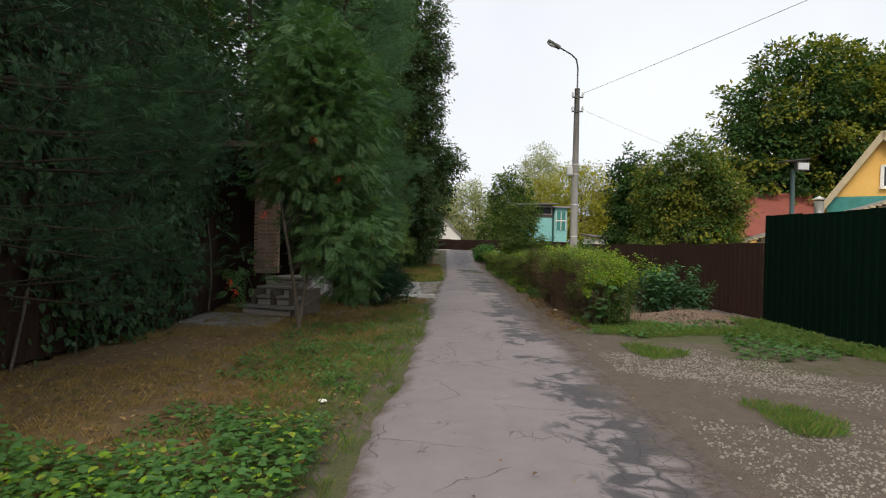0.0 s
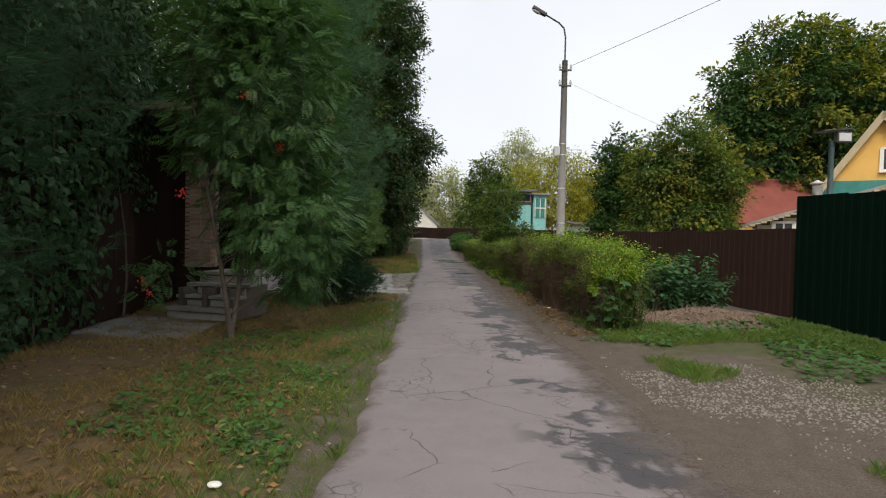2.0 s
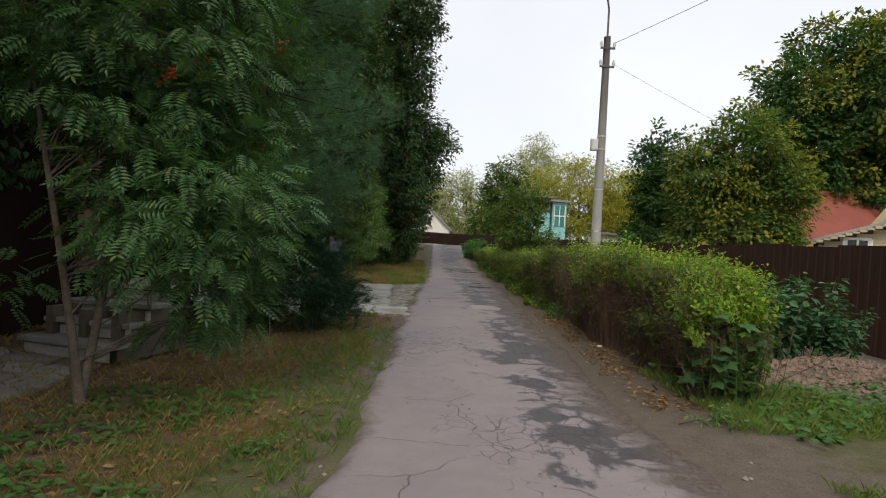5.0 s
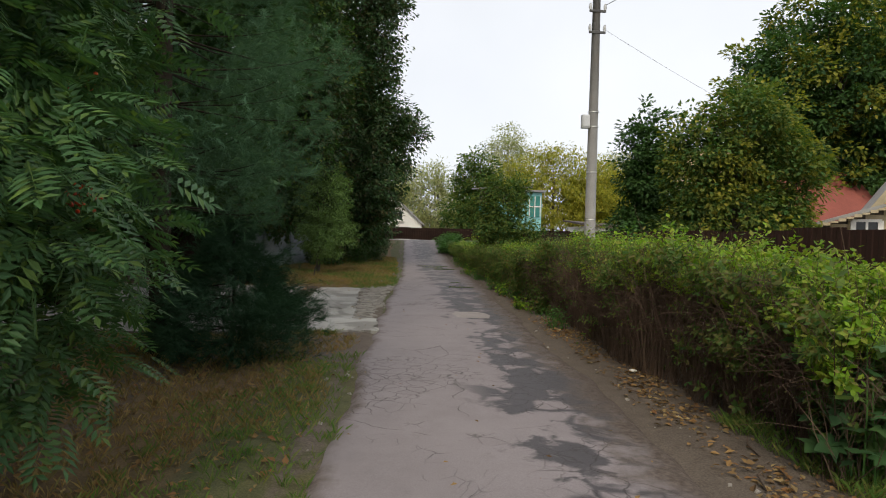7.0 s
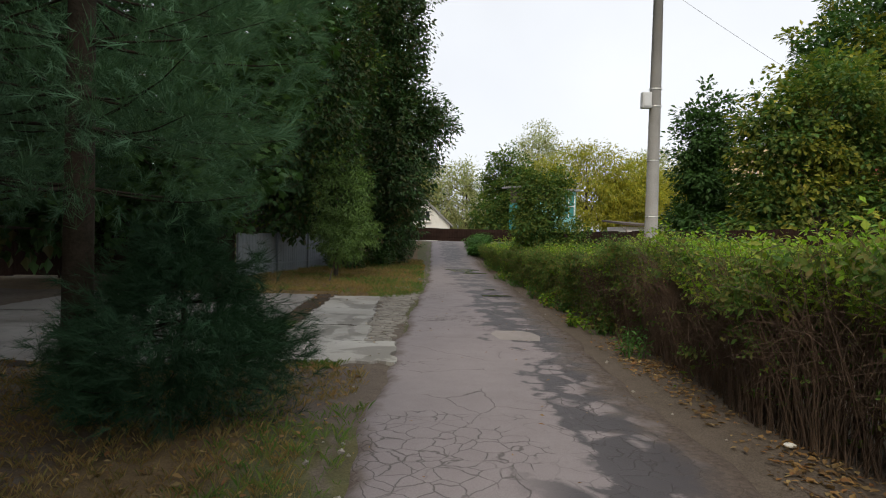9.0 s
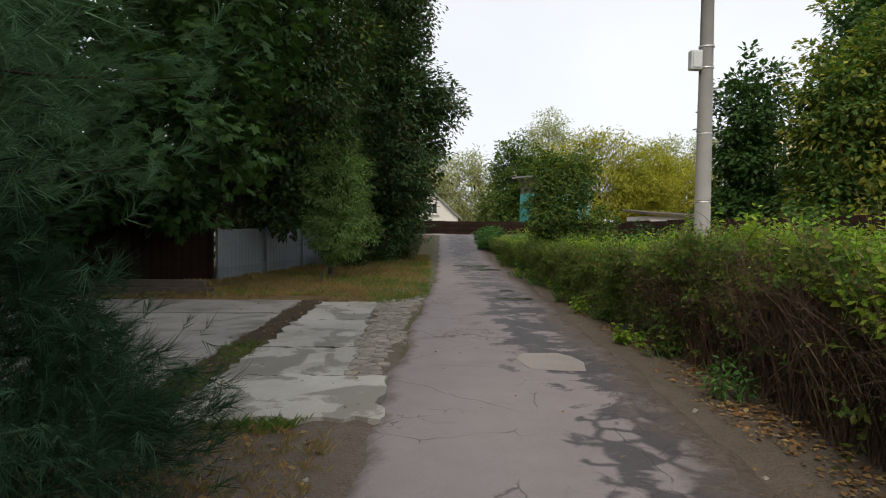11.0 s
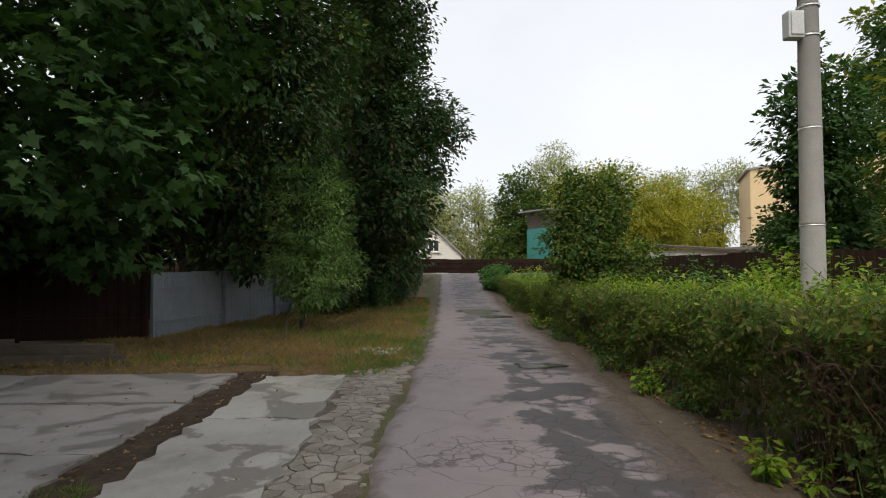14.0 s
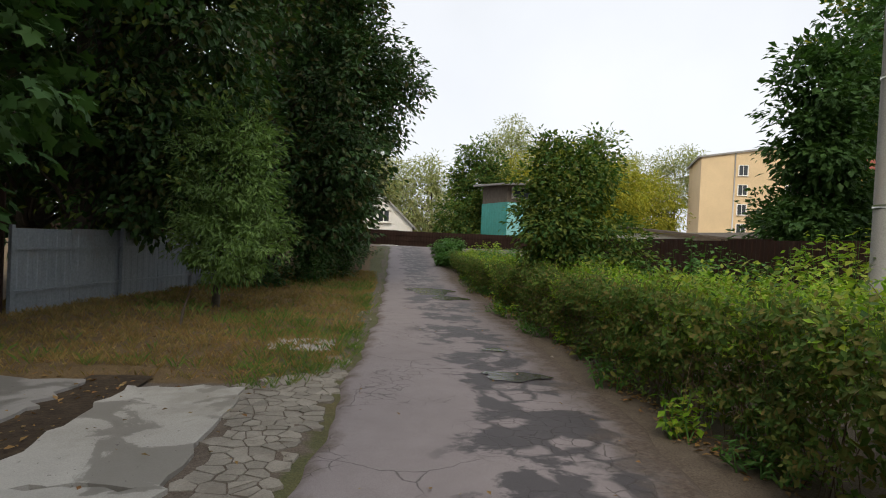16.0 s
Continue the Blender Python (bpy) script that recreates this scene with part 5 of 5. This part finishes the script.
window_part(gw, 0.9, 0.9, (0.9, -0.06, 2.2))
block = thing("apartment_block", "pale yellow five-storey block with white windows", "apartment building", at=(62, 100, 0.9), rz=-22)
part("wall", gable_wall(24, 15.4, 1.6, 14), yellow_wall, block)
part("roof_edge", box((13.0, 14.6, 0.25), (-6.05, 7, 16.3), 0, m=pose(0, 0, 0, 0, -7.6, 0)), grey_roof, block)
for fz in (2.0, 5.0, 8.0, 11.0, 14.0):
    for wx in (-6.0, 0.5, 5.5):
        window_part(block, 1.3, 1.6, (wx, -0.06, fz - 0.6))
tube("downpipe", [(-7.2, -0.12, 0), (-7.2, -0.12, 16)], [0.1, 0.1], plastic, block, 8)
for i, (x, y, w) in enumerate(((11.5, 40.0, 3.4), (15.2, 40.5, 4.2))):
    s = thing("garden_shed", "low whitewashed shed with a sagging dark roof", "shed", "garden sheds", (x, y, 0))
    part("wall", box((w, 3, 2.1), (w / 2, 1.5, 1.05)), white_wall, s)
    part("roof", box((w + 0.5, 3.6, 0.1), (w / 2, 1.5, 2.25), 0, m=pose(0, 0, 0, 4, 3 - 6 * i, 0)), timber, s)
    part("door", box((0.9, 0.05, 1.7), (w * 0.6, -0.03, 0.86)), timber, s)

# ---- ground cover ----
def scatter(n, x0, x1, y0, y1, keep=None):
    x, y = rng.uniform(x0, x1, n), rng.uniform(y0, y1, n)
    if keep is not None:
        k = keep(x, y)
        x, y = x[k], y[k]
    return x, y


def cover_of(name, label, x, y, template, size, mat, flat=False, category="grass", lift=0.0):
    n = len(x)
    P = np.stack([x, y, ground_z(x, y) + lift * (0.3 + 1.1 * rng.random(n))], 1)
    a = rng.uniform(0, 2 * math.pi, n)
    A = np.stack([np.cos(a), np.sin(a), rng.normal(size=n) * (0.25 if flat else 0.08)], 1)
    v, f = spread(template, P, A, rng.normal(size=(n, 3)) * (0.25 if flat else 0.12) + [0, 0, 1], size * (0.5 + rng.random(n)))
    return tagged(new(name, mesh_of(name, v, f, mat)), label, category, kind="stuff")


off_paving = lambda x, y: ~((x > -6.5) & (y > 15.9) & (y < 23.2) & (x < 0.45))
x, y = scatter(26000, -4.6, 0.8, 1.2, 40, lambda x, y: (x < left_edge(y) + 0.04 * wave(y, y, 3) + 0.02) & (x > left_edge(y) - np.where(y < 20, 1.25, 0.3) - np.where(y < 20, 0.5, 0.25) * wave(x, y, 1.2)) & off_paving(x, y) & ((y < 14.5) | (y > 23.6)))
cover_of("verge_grass", "green verge grass along the lane", x, y, GRASS, 0.065, grass_mat)
x, y = scatter(19000, -5.2, 0.8, 1.2, 15.8, lambda x, y: (x < left_edge(y) - 0.5 + 0.4 * wave(x, y, 1.5)) & (wave(x, y, 1.1, 4) > -0.55))
cover_of("parched_grass", "parched brown grass under the trees", x, y, GRASS, 0.052, dry_mat)
x, y = scatter(13000, -5.5, 1.0, 23.2, 40, lambda x, y: (x < left_edge(y) - 0.2 + 0.2 * wave(x, y, 1.5)))
cover_of("parched_grass", "tall parched grass before the grey fence", x, y, GRASS, 0.075, dry_mat)
x, y = scatter(17000, 3.0, 7.0, 3.0, 12.0, lambda x, y: ((wave(x, y, 0.9, 1) > -0.1) & (y > 8.0 + 0.3 * (x - 4))) | (((x - 3.1) / 0.55) ** 2 + ((y - 5.1) / 0.5) ** 2 < 1) | (x > 6.2))
cover_of("verge_grass", "low green grass and weeds by the fence", x, y, GRASS, 0.075, grass_mat)
x, y = scatter(42000, 2.4, 4.2, 10.5, 40, lambda x, y: (x > right_edge(y) + 0.1 + 0.25 * rng.random(len(x))) & (x < hedge_front(y) + 0.2) & (wave(x, y, 2.3, 3) + rng.normal(size=len(x)) * 0.5 > 0.1))
cover_of("fallen_leaves", "brown fallen leaves at the hedge foot", x, y, SIMPLE, 0.05, litter_mat, True, "leaves", 0.02)
x, y = scatter(26000, -5.2, 0.8, 2, 40, lambda x, y: (x < left_edge(y) - 0.15) & off_paving(x, y))
cover_of("fallen_leaves", "brown fallen leaves on the verge", x, y, SIMPLE, 0.05, litter_mat, True, "leaves", 0.02)
x, y = scatter(420, 0, 3.6, 3, 30, lambda x, y: (x > left_edge(y)) & (x < right_edge(y)))
cover_of("road_leaves", "a few leaves lying on the asphalt", x, y, SIMPLE, 0.035, litter_mat, True, "leaves", 0.06)
x, y = scatter(9000, -3.4, -0.7, 1.4, 4.6, lambda x, y: wave(x, y, 1.6, 3) > -0.3)
cover_of("ground_elder", "bright green leafy weeds on the verge", x, y, LOBED, 0.05, weed_mat, True, "weeds", 0.15)
x, y = scatter(2200, -3.4, -0.7, 1.4, 4.4, lambda x, y: wave(x, y, 1.6, 3) > -0.1)
cover_of("ground_elder", "bright lime-green leafy weeds on the verge", x, y, LOBED, 0.042, hedge_top_mat, True, "weeds", 0.2)
x, y = scatter(5000, -2.2, -0.2, 4.4, 10.5, lambda x, y: (wave(x, y, 1.4, 2) > 0.0) & (x < left_edge(y) - 0.25))
cover_of("clover", "low clover and plantain in the verge", x, y, LOBED, 0.05, weed_mat, True, "weeds", 0.04)
x, y = scatter(3400, 3.4, 7.0, 7.8, 11.8, lambda x, y: wave(x, y, 1.3, 1) > -0.35)
cover_of("plantain", "low broad-leaved weeds by the green fence", x, y, LOBED, 0.07, weed_mat, True, "weeds", 0.05)


def stones(name, label, x, y, size, mat, sink=0.3):
    n = len(x)
    base = np.array([(0, 0, 0.6), (0.55, 0.1, 0.15), (0.1, 0.6, 0.2), (-0.6, 0.1, 0.1), (0, -0.55, 0.18), (0.3, 0.3, -0.3), (-0.35, -0.25, -0.3)])
    tri = np.array([(0, 1, 2), (0, 2, 3), (0, 3, 4), (0, 4, 1), (5, 2, 1), (5, 3, 2), (6, 4, 3), (6, 1, 4), (5, 1, 6), (5, 6, 3)])
    P = np.stack([x, y, ground_z(x, y) + 0.0], 1)
    a = rng.uniform(0, 2 * math.pi, n)
    v, f = spread((base, tri), P, np.stack([np.cos(a), np.sin(a), rng.normal(size=n) * 0.2], 1), rng.normal(size=(n, 3)) * 0.3 + [0, 0, 1], size * (0.4 + rng.random(n) ** 2 * 1.4))
    return tagged(new(name, mesh_of(name, v, f, mat)), label, "stones", kind="stuff")


x, y = scatter(30000, 2.2, 6.5, 2.2, 8.6, lambda x, y: (wave(x, y, 1.15, 2) + 0.45 * wave(x, y, 4, 1) + 0.22 * rng.normal(size=len(x)) > 0.36) & (x > right_edge(y) + 0.1 + 0.1 * wave(x, y, 3)))
stones("gravel", "pale crushed stone strewn over the dirt", x, y, 0.016, stone)
x, y = scatter(3600, 3.9, 6.8, 11.3, 13.3)
stones("rubble", "broken brick and earth heaped by the fence", x, y, 0.05, brick_mat)
x, y = scatter(700, -0.4, 4.0, 3, 34, lambda x, y: (np.abs(x - left_edge(y)) < 0.25) | ((x > right_edge(y) - 0.2) & (x < right_edge(y) + 0.6)))
stones("pebbles", "small stones along the asphalt edges", x, y, 0.028, stone)

# ---- small things ----
x, y = scatter(4500, -3.5, 0.9, 23.4, 39, lambda x, y: (wave(x, y, 0.8, 6) + rng.normal(size=len(x)) * 0.4 > 0.4) & (x < left_edge(y) - 0.1))
cover_of("verge_grass", "green tufts in the parched verge", x, y, GRASS, 0.11, grass_mat)
x, y = scatter(500, -0.9, 0.6, 22.7, 25.0, lambda x, y: (x < left_edge(y) - 0.12) & (((x - 0.0) / 0.55) ** 2 + ((y - 23.7) / 0.9) ** 2 + 0.5 * wave(x, y, 3) < 0.9))
cover_of("verge_grass", "green grass growing through the slab ends", x, y, GRASS, 0.07, grass_mat)
x, y = scatter(700, -1.64, -1.22, 16.0, 19.0, lambda x, y: wave(x, y, 2.2, 2) + rng.normal(size=len(x)) * 0.3 > 0.15)
cover_of("verge_grass", "grass in the joint between slabs", x, y, GRASS, 0.06, grass_mat)
x, y = scatter(900, -1.3, 0.3, 15.6, 16.1, lambda x, y: wave(x, y, 2.0, 3) > 0.1)
cover_of("verge_grass", "grass along the slab's front", x, y, GRASS, 0.07, grass_mat)
# berries on the rowan
br = np.random.default_rng(77)
bm = bmesh.new()
for cx, cy, cz in ((-1.25, 9.8, 2.65), (-1.45, 9.75, 2.5), (-3.3, 10.2, 0.75), (-3.2, 10.15, 0.6), (-1.05, 10.6, 2.1), (-0.95, 10.4, 1.55), (-1.8, 9.5, 3.1), (-1.0, 11.2, 3.2), (-2.6, 9.6, 1.9)):
    for k in range(22):
        p = Vector((cx, cy, cz)) + Vector(br.normal(size=3)) * 0.035
        bmesh.ops.create_icosphere(bm, subdivisions=1, radius=0.011, matrix=Matrix.Translation(p))
rowan = [o for o in scene.objects if o.name.startswith("rowan_tree")][0]
o = tagged(part("berries", bm, berry_mat, rowan, "clusters of orange-red berries", True), kind="stuff")
o.matrix_world = Matrix()
for x, y, rz, ln in ((-3.9, 23.7, 4, 3.2), (-4.6, 24.0, -3, 3.8), (-4.2, 23.85, 1, 3.4)):
    b = box((ln, 0.16, 0.14), (0, 0, 0), 0.015)
    o = tagged(part("timber_beam", b, timber), "dark weathered timber beam lying by the slabs", "beam", "beams by the yard")
    o.matrix_world = pose(x - 1.2, y, 0.1 + (0.14 if rz == 1 else 0), 0, 0, rz)
st = tagged(tube("stick", [(-1.75, 25.9, 0), (-1.7, 25.87, 0.3), (-1.6, 25.85, 0.6)], [0.02, 0.018, 0.012], timber, None, 6), "short leaning stake in the dry grass", "stake")
for i, (x, y, a) in enumerate(((2.8, 10.2, 20), (2.95, 11.4, 70), (3.0, 12.3, 40), (2.75, 12.9, 110), (2.7, 10.9, 60))):
    o = tagged(tube("stick", [(-0.2, 0, 0), (0.0, 0.03, 0.01), (0.22, -0.02, 0)], [0.006, 0.005, 0.002], twig_mat, None, 5), "thin dry twig on the dirt shoulder", "twig", "twigs on the shoulder")
    o.matrix_world = pose(x, y, float(ground_z(x, y)) + 0.012, 0, 0, a)
for x, y in ((-0.91, 5.45), (3.05, 13.6)):
    bm = bmesh.new()
    bmesh.ops.create_icosphere(bm, subdivisions=2, radius=0.035)
    for v in bm.verts:
        v.co = Vector((v.co.x * 1.2, v.co.y, v.co.z * 0.45)) * (1 + 0.25 * noise.noise(v.co * 25))
    o = tagged(part("litter_scrap", bm, white_paint), "crumpled white scrap of litter on the ground", "litter")
    o.location = (x, y, float(ground_z(x, y)) + 0.03)
pav = thing("paver_path", "grey square pavers before the porch", "path", kind="structure")
pm = box((0.38, 0.38, 0.06), (0, 0, 0), 0.006)
pme = bpy.data.meshes.new("paver")
pm.to_mesh(pme)
pm.free()
pme.materials.append(worn_stone)
for i in range(4):
    for j in range(4):
        o = part("paver", pme, worn_stone, pav)
        o.location = (-4.0 + 0.4 * i, 10.35 + 0.4 * j - 0.1 * i, float(ground_z(-4.0 + 0.4 * i, 10.35 + 0.4 * j - 0.1 * i)) + 0.0)

# plants at the hedge foot and undergrowth under the left trees
pr = np.random.default_rng(5)
for i in range(22):
    y = 17.0 + 1.05 * i + pr.normal() * 0.4
    x = float(hedge_front(y)) - 0.02 + pr.normal() * 0.08
    shrub("weed_clump", "small leafy weed at the hedge foot", x, y, 0.22, 0.3, pr.uniform(0.25, 0.6), 150, 0.075, SIMPLE if i % 3 else SLIM, (weed_mat, hedge_mat, hedge_top_mat)[i % 3], 200 + i, 10, "weeds at the hedge foot", "weed")
for i, (x, y, rx, ry, h) in enumerate(((-0.9, 34.6, 0.8, 1.2, 1.1), (-0.4, 37.6, 0.9, 1.4, 1.2), (-0.2, 41.5, 0.9, 1.6, 1.2), (-2.1, 32.8, 0.9, 1.2, 1.0), (0.2, 45.5, 0.8, 1.6, 1.0))):
    shrub("undergrowth", "dark undergrowth below the trees", x, y, rx, ry, h, 1300, 0.13, SIMPLE, dark_mat, 240 + i, 40, "undergrowth")
for i, (x, y, h) in enumerate(((-0.62, 9.25, 0.14), (-1.0, 6.2, 0.2), (-1.5, 7.6, 0.22), (-0.9, 8.1, 0.16), (2.95, 10.1, 0.18))):
    shrub("weed_clump", "small pale-green weed in the verge", x, y, 0.16, 0.16, h, 90, 0.06, SLIM, young_mat, 260 + i, 9, "weeds in the verge", "weed")
x, y = scatter(260, -1.65, -1.2, 16.0, 23.0)
cover_of("fallen_leaves", "dead leaves caught in the joint between slabs", x, y, SIMPLE, 0.05, litter_mat, True, "leaves", 0.05)
x, y = scatter(300, -6.0, 0.2, 16.2, 22.8)
cover_of("fallen_leaves", "dead leaves strewn over the concrete slabs", x, y, SIMPLE, 0.04, litter_mat, True, "leaves", 0.075)
